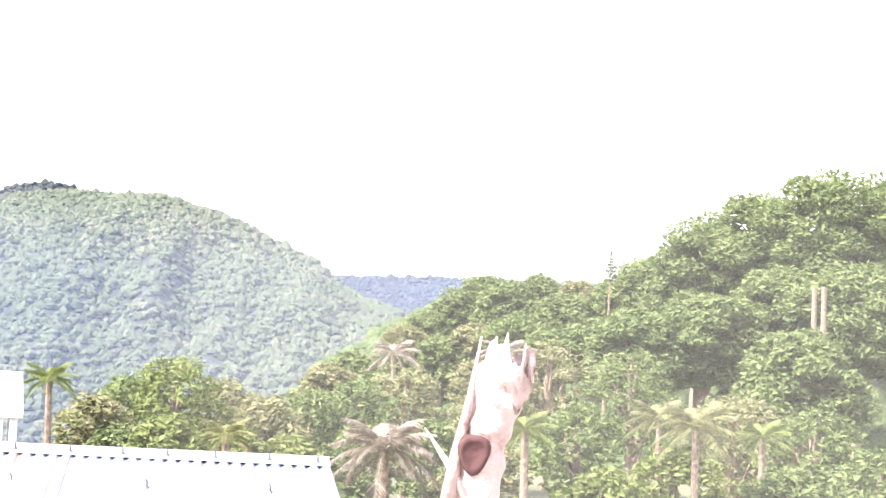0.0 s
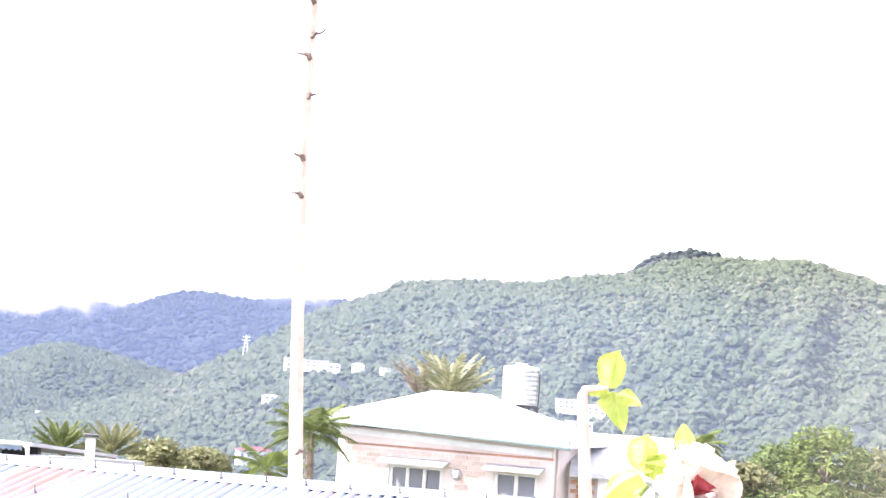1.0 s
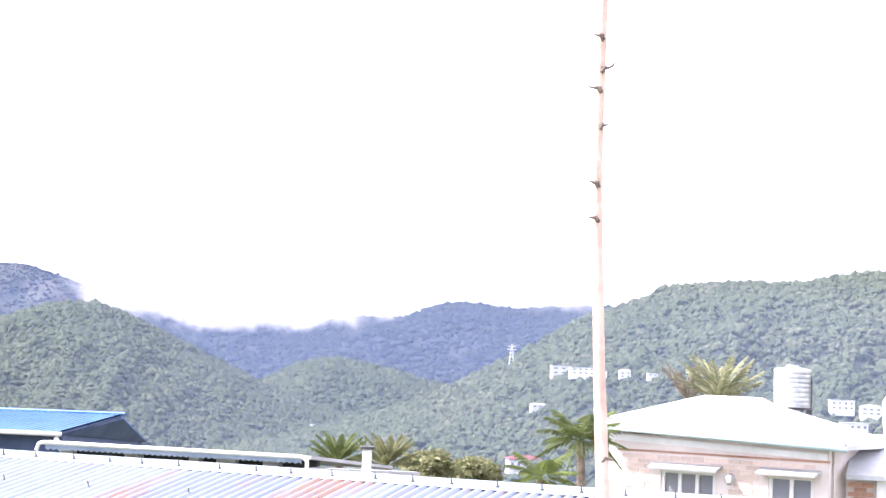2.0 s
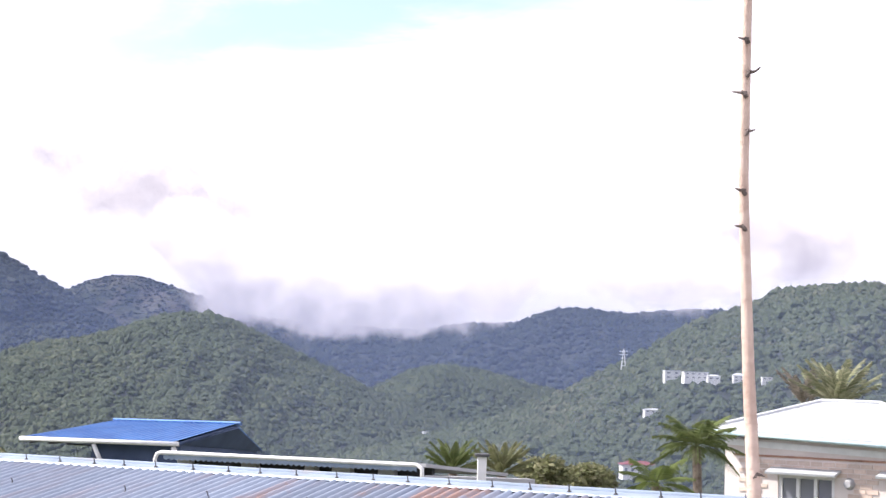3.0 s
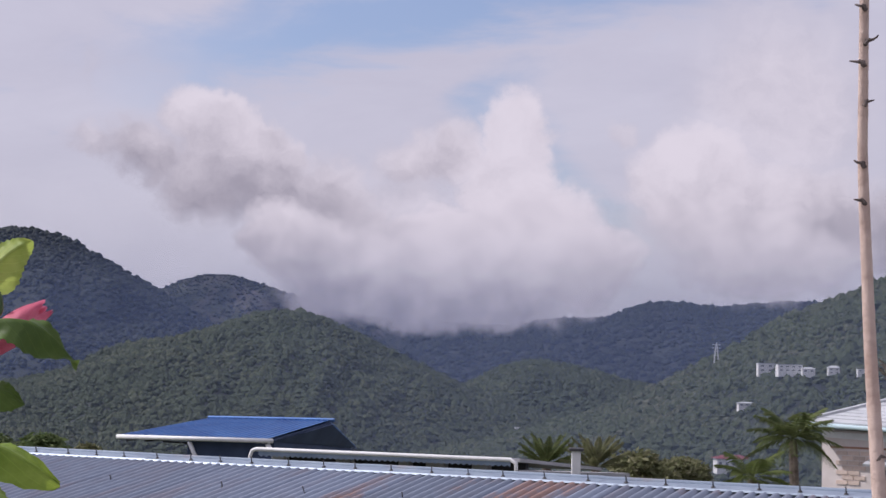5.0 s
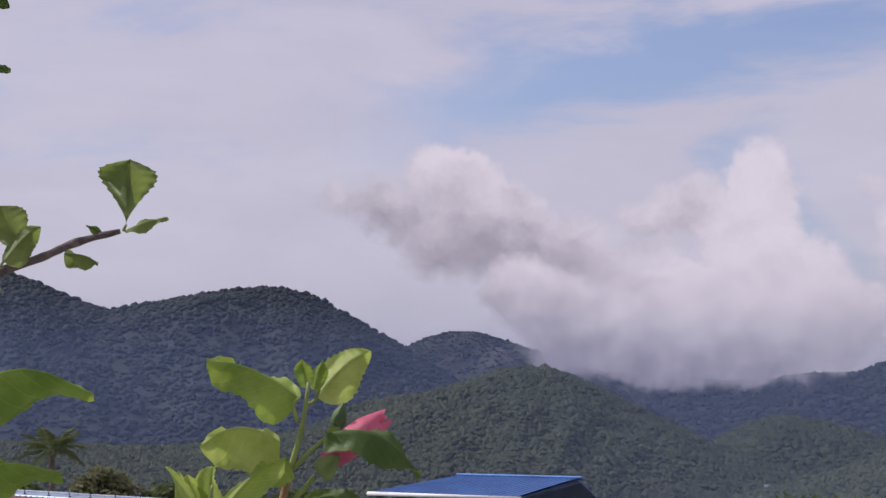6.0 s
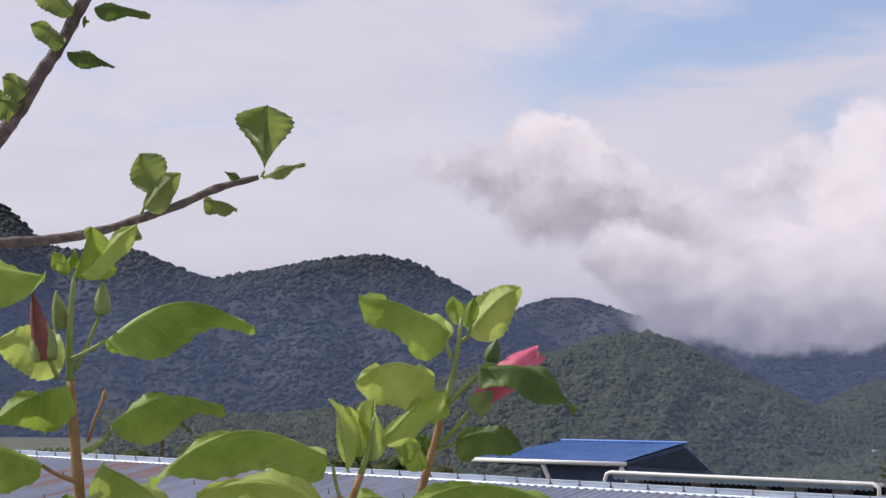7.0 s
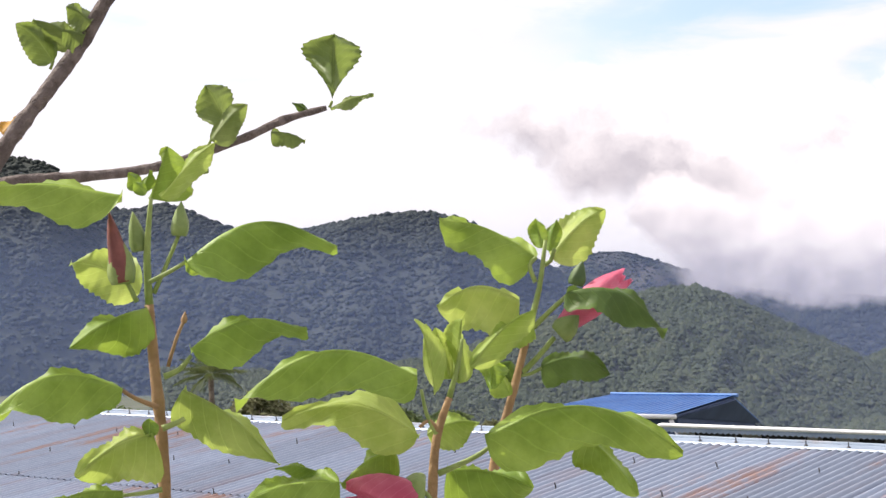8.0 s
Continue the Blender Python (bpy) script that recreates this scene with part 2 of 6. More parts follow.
        puff(4.1, 4.4, 1.6, 1.3, 30, 0.32, 0.66, 0.9)
        # the lower heap and its flat base on the ridge
        puff(6.8, 3.8, 1.7, 1.15, 15, 0.30, 0.88)
        puff(4.9, 3.2, 2.3, 1.3, 10, 0.26, 0.76)
        puff(2.4, 3.0, 2.3, 1.2, 0, 0.42, 0.86)
        puff(-0.4, 3.0, 2.3, 1.2, 0, 0.46, 0.88)
        puff(5.3, 2.2, 2.2, 0.9, 10, 0.06, 0.46, 0.8)
        puff(2.6, 1.75, 2.7, 0.75, 0, 0.10, 0.50, 0.8)
        puff(-0.2, 1.85, 2.5, 0.75, 0, 0.18, 0.56, 0.8)
        puff(-2.6, 2.3, 1.9, 0.7, -6, 0.32, 0.66, 0.9)
        tone = s.smooth(s.math("ADD", state["tone"], s.math("MULTIPLY", billow, 0.75)), -0.10, 1.05)
        torn_edge = s.math("MULTIPLY_ADD", billow, 0.5, state["alpha"])
        cover = s.math("MULTIPLY", s.math("MULTIPLY", s.smooth(torn_edge, 0.05, 0.85), state["alpha"]), 0.98)
        col = s.mix(tone, (0.37, 0.335, 0.385), (1.0, 0.905, 0.915))
        glow = s.n("ShaderNodeEmission", None, Color=col, Strength=1.0).outputs[0]
        return s.n("ShaderNodeMixShader", None, i0=cover, i1=s.n("ShaderNodeBsdfTransparent").outputs[0], i2=glow).outputs[0]
    return material("cloud", build)


# ---- mesh helpers ----


def mesh_object(name, verts, faces, mat, parent=None, label="", smooth=False):
    me = bpy.data.meshes.new(name)
    me.from_pydata([tuple(v) for v in verts], [], [tuple(f) for f in faces])
    me.materials.append(mat)
    if smooth:
        me.polygons.foreach_set("use_smooth", [True] * len(me.polygons))
    me.update()
    ob = new(name, me)
    ob.parent = parent
    if label:
        ob["label"] = label
    return ob


def part(name, bm, mat, parent=None, label="", smooth=False):
    """Links a bmesh as one mesh object under a thing or a part."""
    me = bpy.data.meshes.new(name)
    bmesh.ops.recalc_face_normals(bm, faces=bm.faces)
    bm.to_mesh(me)
    bm.free()
    me.materials.append(mat)
    if smooth:
        me.polygons.foreach_set("use_smooth", [True] * len(me.polygons))
    ob = new(name, me)
    ob.parent = parent
    if label:
        ob["label"] = label
    return ob


def box(bm, size, m, bevel=0.0):
    """A box of that size, its centre at the pose m."""
    made = bmesh.ops.create_cube(bm, size=1.0, matrix=m @ Matrix.Diagonal((*size, 1)))["verts"]
    if bevel:
        bmesh.ops.bevel(bm, geom=list({e for v in made for e in v.link_edges}), offset=bevel, segments=2, affect="EDGES", profile=0.5)


def boxed(name, size, m, mat, parent=None, bevel=0.0, label=""):
    bm = bmesh.new()
    box(bm, size, m, bevel)
    return part(name, bm, mat, parent, label)


def tube(bm, points, radii, sides=8, cap=True):
    """A tapered tube along points."""
    rings = []
    pts = [Vector(p) for p in points]
    for i, p in enumerate(pts):
        d = (pts[min(i + 1, len(pts) - 1)] - pts[max(i - 1, 0)]).normalized()
        a = d.orthogonal().normalized() if i == 0 else (prev - d * prev.dot(d)).normalized()
        prev, b = a, d.cross(a)
        rings.append([bm.verts.new(p + (a * math.cos(k * math.tau / sides) + b * math.sin(k * math.tau / sides)) * radii[i]) for k in range(sides)])
    for r, q in zip(rings, rings[1:]):
        for k in range(sides):
            bm.faces.new((r[k], r[(k + 1) % sides], q[(k + 1) % sides], q[k]))
    if cap:
        bm.faces.new(rings[0][::-1])
        bm.faces.new(rings[-1])


def thing(name, place, label, category, group="", m=None):
    ob = new(name)
    ob.matrix_world = m if m is not None else Matrix.Translation(place)
    ob.empty_display_size = 0.1
    return tagged(ob, label, category, group)


# ---- ground and mountains ----
rng = np.random.default_rng(5)


def valley(r):
    """The ground's height at r metres from the eye: level near by, then down into the valley."""
    k = np.clip((np.asarray(r, float) - 75) / 420, 0, 1)
    return -48 * k * k * (3 - 2 * k)


rr = np.concatenate([[0.0], np.geomspace(6, 4600, 46)])
aa = np.linspace(0, math.tau, 97)[:-1]
gv = [(-math.sin(a) * r, math.cos(a) * r, float(valley(r))) for r in rr[1:] for a in aa]
gf = [(i * 96 + j, i * 96 + (j + 1) % 96, (i + 1) * 96 + (j + 1) % 96, (i + 1) * 96 + j) for i in range(len(rr) - 2) for j in range(96)]
gv.append((0, 0, 0))
gf += [(len(gv) - 1, (j + 1) % 96, j) for j in range(96)]
tagged(mesh_object("ground", gv, gf, GROUND, smooth=True), "green and brown valley ground falling away to the hills", "ground", kind="structure")


def crown_shapes(n, sub):
    out = []
    for i in range(n):
        bm = bmesh.new()
        bmesh.ops.create_icosphere(bm, subdivisions=sub, radius=1.0)
        v = np.array([p.co[:] for p in bm.verts])
        f = np.array([[q.index for q in p.verts] for p in bm.faces])
        bm.free()
        v *= rng.uniform(0.72, 1.22, (len(v), 1))
        v[:, 2] = np.where(v[:, 2] < 0, v[:, 2] * 0.6, v[:, 2] * rng.uniform(0.75, 1.15))
        if sub == 1:
            f = f[v[f][:, :, 2].mean(1) > -0.38]
        out.append((v, f))
    return out


CROWNS_FINE, CROWNS_ROUGH = crown_shapes(8, 2), crown_shapes(8, 1)


def scatter(name, places, sizes, shapes, mat, parent, label, flat=1.0):
    vs, fs, base = [], [], 0
    for p, s in zip(places, sizes):
        v, f = shapes[int(rng.integers(len(shapes)))]
        a = rng.uniform(0, math.tau)
        c, q = math.cos(a), math.sin(a)
        vs.append(np.stack([(v[:, 0] * c - v[:, 1] * q), v[:, 0] * q + v[:, 1] * c, v[:, 2] * flat], 1) * s + p)
        fs.append(f + base)
        base += len(v)
    vs, fs = np.concatenate(vs), np.concatenate(fs)
    me = bpy.data.meshes.new(name)
    me.vertices.add(len(vs))
    me.vertices.foreach_set("co", vs.ravel())
    me.loops.add(fs.size)
    me.loops.foreach_set("vertex_index", fs.ravel())
    me.polygons.add(len(fs))
    me.polygons.foreach_set("loop_start", np.arange(0, fs.size, 3))
    me.polygons.foreach_set("use_smooth", [mat is FOREST_FAR_SHADED] * len(fs))
    me.materials.append(mat)
    me.update(calc_edges=True)
    ob = new(name, me)
    ob.parent = parent
    return tagged(ob, label, kind="stuff")


def spline(xs, ys, x):
    """Smooth heights between the summits and saddles."""
    xs, ys = np.asarray(xs, float), np.asarray(ys, float)
    t = np.gradient(ys, xs)
    i = np.clip(np.searchsorted(xs, x) - 1, 0, len(xs) - 2)
    h = xs[i + 1] - xs[i]
    u = np.clip((x - xs[i]) / h, 0, 1)
    return ((2 * u**3 - 3 * u**2 + 1) * ys[i] + (u**3 - 2 * u**2 + u) * h * t[i] + (3 * u**2 - 2 * u**3) * ys[i + 1] + (u**3 - u**2) * h * t[i + 1])


def hill(name, label, crest, far, near, trees, size, mat, shapes, rugged=0.06, under=SOIL_SHADED, bulge=0.75, spans=None, lowest=-3.5):
    """A wooded hill: crest as (heading, height) in degrees at far metres, falling to its foot at near metres."""
    crest = sorted(crest)
    xs, ys = zip(*crest)
    az = np.arange(xs[0], xs[-1] + 0.01, 0.25)
    m = 26

    def height(a, u):
        t = far * np.tan(np.radians(spline(xs, ys, a))) + E - size * 0.8
        foot = valley(near) - 4
        n = np.array([noise.fractal(Vector((q * 0.3, v * 2.6, far * 0.01)), 1.0, 2.0, 4) for q, v in zip(np.radians(a) * 57.3, u)])
        fold = np.array([1 - 2 * abs(noise.noise(Vector((q * 0.42 + v * 1.1, v * 1.5, far * 0.02 + 7.0)))) for q, v in zip(a, u)])
        return foot + (t - foot) * u**bulge + (n + 0.5 * fold) * rugged * np.maximum(t - foot, 10) * np.sin(np.pi * np.clip(u, 0, 1))

    ob = new(name)
    tagged(ob, label, "hill", kind="structure")
    U, A = np.meshgrid(np.linspace(0, 1, m), az, indexing="ij")
    Z = height(A.ravel(), U.ravel())
    R = near + (far - near) * U.ravel()
    V = np.stack([-np.sin(np.radians(A.ravel())) * R, np.cos(np.radians(A.ravel())) * R, Z], 1)
    k = len(az)
    back = V[-k:] * np.array([1.15, 1.15, 1]) - np.array([0, 0, far * 0.04])
    V = np.concatenate([V, back])
    F = [(i * k + j, i * k + j + 1, (i + 1) * k + j + 1, (i + 1) * k + j) for i in range(m) for j in range(k - 1)]
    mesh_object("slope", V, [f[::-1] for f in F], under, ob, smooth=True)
    spans = spans or [(xs[0], xs[-1])]
    total = sum(q - p for p, q in spans)
    aa_, uu_ = [], []
    for p, q in spans:
        n = int(trees * (q - p) / total)
        r = np.sqrt(rng.uniform(near**2, far**2, n))
        aa_ += [rng.uniform(p, q, n)]
        uu_ += [(r - near) / (far - near)]
        edge = int((q - p) * math.pi / 180 * far / (size * 0.75))
        aa_ += [np.linspace(p, q, edge) + rng.uniform(-0.01, 0.01, edge)]
        uu_ += [rng.uniform(0.975, 1.0, edge)]
    a, u = np.concatenate(aa_), np.concatenate(uu_)
    z = height(a, u)
    r = near + (far - near) * u
    seen = np.degrees(np.arctan2(z - E, r)) > lowest
    a, u, z, r = a[seen], u[seen], z[seen], r[seen]
    s = size * (0.5 + 0.75 * rng.uniform(0, 1, len(a)) ** 1.6) * np.where(rng.uniform(0, 1, len(a)) < 0.03, 1.5, 1.0)
    P = np.stack([-np.sin(np.radians(a)) * r, np.cos(np.radians(a)) * r, z + s * 0.15], 1)
    scatter("woodland", P, s, shapes, mat, ob, "dense tropical tree crowns", 0.72 if mat is FOREST_FAR_SHADED else 0.9)
    return height


def sheet(name, az0, az1, el0, el1, d, mat, label, category):
    """A curved backdrop of air, d metres away."""
    na, ne = 48, 12
    vs, uvs = [], []
    for j in range(ne + 1):
        for i in range(na + 1):
            a, e = az0 + (az1 - az0) * i / na, el0 + (el1 - el0) * j / ne
            vs.append(Vector((0, 0, E)) + heading(a) * d + Vector((0, 0, d * math.tan(radians(e)))))
            uvs.append((a, e))
    fs = [(j * (na + 1) + i, j * (na + 1) + i + 1, (j + 1) * (na + 1) + i + 1, (j + 1) * (na + 1) + i) for j in range(ne) for i in range(na)]
    ob = mesh_object(name, vs, fs, mat)
    layer = ob.data.uv_layers.new(name="heading")
    for loop in ob.data.loops:
        layer.data[loop.index].uv = uvs[loop.vertex_index]
    ob.visible_shadow = False
    return tagged(ob, label, category, kind="structure")


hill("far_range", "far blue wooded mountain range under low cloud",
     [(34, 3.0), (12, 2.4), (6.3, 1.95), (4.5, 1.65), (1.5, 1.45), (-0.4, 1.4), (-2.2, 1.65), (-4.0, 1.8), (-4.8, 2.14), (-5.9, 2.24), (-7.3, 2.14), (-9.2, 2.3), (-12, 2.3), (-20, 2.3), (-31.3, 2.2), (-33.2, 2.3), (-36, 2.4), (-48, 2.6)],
     3300, 2400, 17000, 6.0, FOREST_FAR_SHADED, CROWNS_ROUGH, 0.14, spans=[(-13, 14), (-37, -29)])
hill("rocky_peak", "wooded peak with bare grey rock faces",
     [(13.5, 0.6), (11.1, 2.2), (10.1, 2.68), (8.7, 2.86), (7.4, 2.52), (6.5, 2.24), (5.0, 1.7), (3.0, 0.9)], 2700, 2420, 5600, 2.6, FOREST_FAR_SHADED, CROWNS_ROUGH, 0.2, ROCK, 1.0)
# no cloud shades this mountain; its dark leaf colour carries the shadow
hill("left_mountain", "tall wooded mountain, its cloud shadow put into dark leaf colour",
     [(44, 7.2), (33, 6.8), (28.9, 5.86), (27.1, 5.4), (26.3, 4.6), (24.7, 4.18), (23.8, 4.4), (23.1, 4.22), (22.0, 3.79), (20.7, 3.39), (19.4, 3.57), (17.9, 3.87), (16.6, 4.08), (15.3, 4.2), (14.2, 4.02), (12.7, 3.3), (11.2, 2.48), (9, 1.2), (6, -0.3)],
     2250, 1640, 16000, 4.2, FOREST_FAR_SHADED, CROWNS_ROUGH, 0.12, spans=[(6, 31)])
hill("middle_hill", "rounded green forested foothill",
     [(24, -1.0), (17, -0.9), (13.8, -0.26), (12.4, 0.4), (9.7, 0.92), (7.2, 1.72), (6.1, 1.65), (4.1, 0.87), (2.6, 0.17), (1.1, -0.53), (-2, -1.6), (-5, -2.4)],
     1150, 700, 30000, 2.3, FOREST_MID, CROWNS_ROUGH, 0.14)
hill("small_hill", "small forested knoll in the valley",
     [(5, -1.6), (2.5, -1.2), (1.1, -0.72), (-0.4, 0.05), (-1.3, 0.26), (-2.6, 0.1), (-4.8, -0.4), (-8, -1.0)], 1450, 1000, 10000, 3.0, FOREST_MID, CROWNS_ROUGH, 0.14)
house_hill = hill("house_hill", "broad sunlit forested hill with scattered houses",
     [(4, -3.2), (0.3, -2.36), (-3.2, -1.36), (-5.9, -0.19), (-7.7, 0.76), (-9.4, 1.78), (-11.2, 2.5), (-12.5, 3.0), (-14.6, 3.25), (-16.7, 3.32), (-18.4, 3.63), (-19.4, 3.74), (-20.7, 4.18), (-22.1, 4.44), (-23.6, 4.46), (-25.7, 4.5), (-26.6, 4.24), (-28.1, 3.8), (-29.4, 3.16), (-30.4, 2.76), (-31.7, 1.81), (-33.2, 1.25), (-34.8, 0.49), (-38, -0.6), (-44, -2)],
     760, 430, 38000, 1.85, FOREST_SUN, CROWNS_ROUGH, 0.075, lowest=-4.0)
hill("summit", "dark far summit behind the forested hill", [(-17, 3.2), (-19.6, 3.88), (-20.5, 4.42), (-21.3, 4.68), (-22.0, 4.72), (-23.5, 4.3), (-26, 3.6)], 1300, 1000, 2500, 3.0, FOREST_FAR_SHADED, CROWNS_ROUGH)
hill("near_hill", "near green hillside thick with broadleaf trees",
     [(-31, -0.9), (-33.2, 0.6), (-34.3, 1.2), (-35.6, 1.75), (-37.2, 2.05), (-38.7, 1.95), (-40.2, 1.9), (-41.1, 2.9), (-43, 3.4), (-45.9, 4.2), (-50, 5), (-58, 5)],
     250, 120, 4200, 1.9, FOREST_NEAR, CROWNS_FINE, 0.08, lowest=-4.0)

sheet("cloud_bank", 16, -16, -0.5, 14, 2350, cloud_bank(), "white and lilac cumulus cloud resting on the mountain ridge", "cloud")
# the blue of distant air is put into the tint of these sheets
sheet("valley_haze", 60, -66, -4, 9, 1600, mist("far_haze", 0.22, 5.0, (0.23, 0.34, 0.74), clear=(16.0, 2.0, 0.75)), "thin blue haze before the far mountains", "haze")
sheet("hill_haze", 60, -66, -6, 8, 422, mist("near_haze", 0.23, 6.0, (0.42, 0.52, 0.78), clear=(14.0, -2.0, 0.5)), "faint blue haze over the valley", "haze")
# added pale sheet that imitates veiling glare by lifting the bank's dark tones
sheet("wood_haze", -21, -70, -7, 9, 47, mist("wood_haze", 0.06, 9.0, (0.80, 0.80, 0.78), -22.0), "added pale veil sheet that lifts the dark tones of the wooded bank", "haze")

# ---- buildings ----
WHITE_PAINT = surface("white_paint", (0.74, 0.74, 0.74), (0.84, 0.84, 0.84), 3.0, 0.6, dirt=(0.50, 0.46, 0.42), dirt_scale=0.5, dirt_from=0.6)
CREAM_WALL = surface("cream_wall", (0.68, 0.61, 0.58), (0.77, 0.70, 0.67), 2.0, 0.8, dirt=(0.42, 0.34, 0.30), dirt_scale=0.4, dirt_from=0.6)
ROOF_PALE = surface("pale_roof", (0.42, 0.435, 0.46), (0.53, 0.545, 0.57), 1.5, 0.6, dirt=(0.45, 0.42, 0.40), dirt_scale=0.35)
BRICK = surface("brick", (0.36, 0.19, 0.14), (0.46, 0.27, 0.20), 8.0, 0.9, each=0.18)
MORTAR = surface("mortar", (0.50, 0.44, 0.40), (0.58, 0.52, 0.48), 6.0, 0.9)
TRIM_BLUE = surface("pale_blue_trim", (0.26, 0.34, 0.48), (0.36, 0.44, 0.58), 3.0, 0.6)
TEAL_TRIM = surface("pale_teal_trim", (0.40, 0.53, 0.57), (0.50, 0.62, 0.66), 3.0, 0.55, dirt=(0.36, 0.38, 0.38), dirt_scale=0.8, dirt_from=0.6)
STEEL = surface("steel_tank", (0.36, 0.38, 0.40), (0.50, 0.52, 0.54), 4.0, 0.34, 0.7, 0.05)
DARK_METAL = surface("dark_metal", (0.05, 0.05, 0.055), (0.11, 0.11, 0.115), 8.0, 0.6, 0.3)
GLASS = material("window_glass", lambda s: s.n("ShaderNodeBsdfPrincipled", None, Base_Color=(0.22, 0.23, 0.27, 1), Roughness=0.08, Specular_IOR_Level=0.8).outputs[0])
CURTAIN = surface("curtain", (0.35, 0.33, 0.36), (0.5, 0.48, 0.5), 3.0, 0.9)
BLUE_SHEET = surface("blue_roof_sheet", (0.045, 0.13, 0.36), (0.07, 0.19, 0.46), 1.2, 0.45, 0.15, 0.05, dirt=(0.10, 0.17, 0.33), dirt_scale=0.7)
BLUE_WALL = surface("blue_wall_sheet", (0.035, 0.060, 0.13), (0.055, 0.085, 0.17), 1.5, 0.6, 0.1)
# near-black colour that stands for the shade of an unlit room
DARK_ROOM = surface("dim_interior", (0.03, 0.032, 0.038), (0.05, 0.052, 0.06), 1.0, 0.9)
RED_ROOF = surface("red_roof", (0.13, 0.025, 0.030), (0.20, 0.045, 0.05), 2.0, 0.7)
PLASTER = surface("grey_plaster", (0.34, 0.34, 0.36), (0.44, 0.44, 0.46), 1.2, 0.9, dirt=(0.24, 0.24, 0.24))


def roof_metal():
    """Galvanised sheet: dull zinc, rust in long streaks down the slope."""
    def build(s):
        v = s.n("ShaderNodeTexCoord").outputs["Object"]
        own = s.math("MULTIPLY", s.n("ShaderNodeObjectInfo").outputs["Random"], 40.0)
        v = s.n("ShaderNodeVectorMath", {"operation": "ADD"}, i0=v, i1=s.n("ShaderNodeCombineXYZ", None, X=own, Y=own, Z=0.0).outputs[0]).outputs[0]
        m = s.n("ShaderNodeMapping", None, Vector=v, Scale=(0.9, 0.16, 1.0)).outputs[0]
        streak = s.noise(m, 1.1, 6, 0.6, 0.3)
        g = s.noise(v, 7.0, 5, 0.65)
        base = s.mix(g, (0.17, 0.205, 0.275), (0.28, 0.325, 0.415))
        base = s.mix(s.smooth(s.noise(m, 4.0, 4), 0.45, 0.75), base, (0.22, 0.21, 0.25))
        rust = s.mix(g, (0.15, 0.075, 0.055), (0.28, 0.16, 0.12))
        k = s.math("MULTIPLY", s.smooth(s.math("ADD", streak, s.math("MULTIPLY_ADD", g, 0.12, -0.06)), 0.555, 0.64), 0.88)
        tone = s.math("MULTIPLY_ADD", s.n("ShaderNodeObjectInfo").outputs["Random"], 0.22, 0.89)
        c = s.mix(1.0, s.mix(k, base, rust), s.n("ShaderNodeCombineColor", None, Red=tone, Green=tone, Blue=tone).outputs[0], "MULTIPLY")
        return s.n("ShaderNodeBsdfPrincipled", None, Base_Color=c, Roughness=s.math("MULTIPLY_ADD", k, 0.3, 0.48), Metallic=s.math("MULTIPLY_ADD", k, -0.45, 0.45)).outputs[0]
    return material("galvanised_roof", build)


ROOF_METAL = roof_metal()
CAP_METAL = surface("ridge_cap_metal", (0.24, 0.29, 0.37), (0.32, 0.38, 0.46), 3.0, 0.5, 0.4, 0.05, dirt=(0.30, 0.22, 0.18), dirt_scale=0.8, dirt_from=0.62)

# the long corrugated roof before the terrace
RUN = Vector((-0.897, 0.443, 0)).normalized()
DOWN_FLAT = Vector((-0.443, -0.897, 0)).normalized()
RIDGE_END = Vector((7.52, 11.97, E - 1.0))
PITCH = radians(9)
ROOF_LEN = 33.0
DOWN = (DOWN_FLAT * math.cos(PITCH) - Vector((0, 0, math.sin(PITCH)))).normalized()
LIFT = RUN.cross(DOWN).normalized()
LIFT = LIFT if LIFT.z > 0 else -LIFT
roof_frame = Matrix((( RUN.x, DOWN.x, LIFT.x, RIDGE_END.x), (RUN.y, DOWN.y, LIFT.y, RIDGE_END.y), (RUN.z, DOWN.z, LIFT.z, RIDGE_END.z), (0, 0, 0, 1)))
long_roof = thing("long_metal_roof", (0, 0, 0), "long weathered corrugated zinc roof with rust streaks and hook bolts", "roof", m=roof_frame)
RIB, WIDE = 0.1, 1.0
sheet_meshes = []
for k in range(3):
    n = 61
    vs, fs = [], []
    for j in range(4):
        for i in range(n):
            x = i * RIB / 6
            vs.append((x, j * 3.15 / 3, 0.026 * (0.0, 0.9, 1.0, 0.9, 0.0, -0.35)[i % 6] + 0.002 * math.sin(j * 2.1 + k)))
    fs = [(j * n + i, j * n + i + 1, (j + 1) * n + i + 1, (j + 1) * n + i) for j in range(3) for i in range(n - 1)]
    me = bpy.data.meshes.new("roof_sheet")
    me.from_pydata(vs, [], fs)
    me.polygons.foreach_set("use_smooth", [True] * len(fs))
    me.materials.append(ROOF_METAL)
    sheet_meshes.append(me)


def child(name, data, parent, m):
    ob = new(name, data)
    ob.parent = parent
    ob.matrix_basis = m
    return ob


bm = bmesh.new()
for side in (1, -1):
    pts = [(0, 0.0, 0.030), (0, 0.17 * side, 0.030 - (0.0 if side > 0 else 0.055)), (0, 0.185 * side, 0.016 - (0.0 if side > 0 else 0.055))]
    for a, b in zip(pts, pts[1:]):
        va = [bm.verts.new((x, y, z)) for x, y, z in (a, (2.42, a[1], a[2]), (2.42, b[1], b[2]), b)]
        bm.faces.new(va)
tube(bm, [(0, 0, 0.032), (2.42, 0, 0.032)], [0.02, 0.02], 8)
cap_mesh = bpy.data.meshes.new("ridge_cap")
bm.to_mesh(cap_mesh)
bm.free()
cap_mesh.materials.append(CAP_METAL)
bm = bmesh.new()
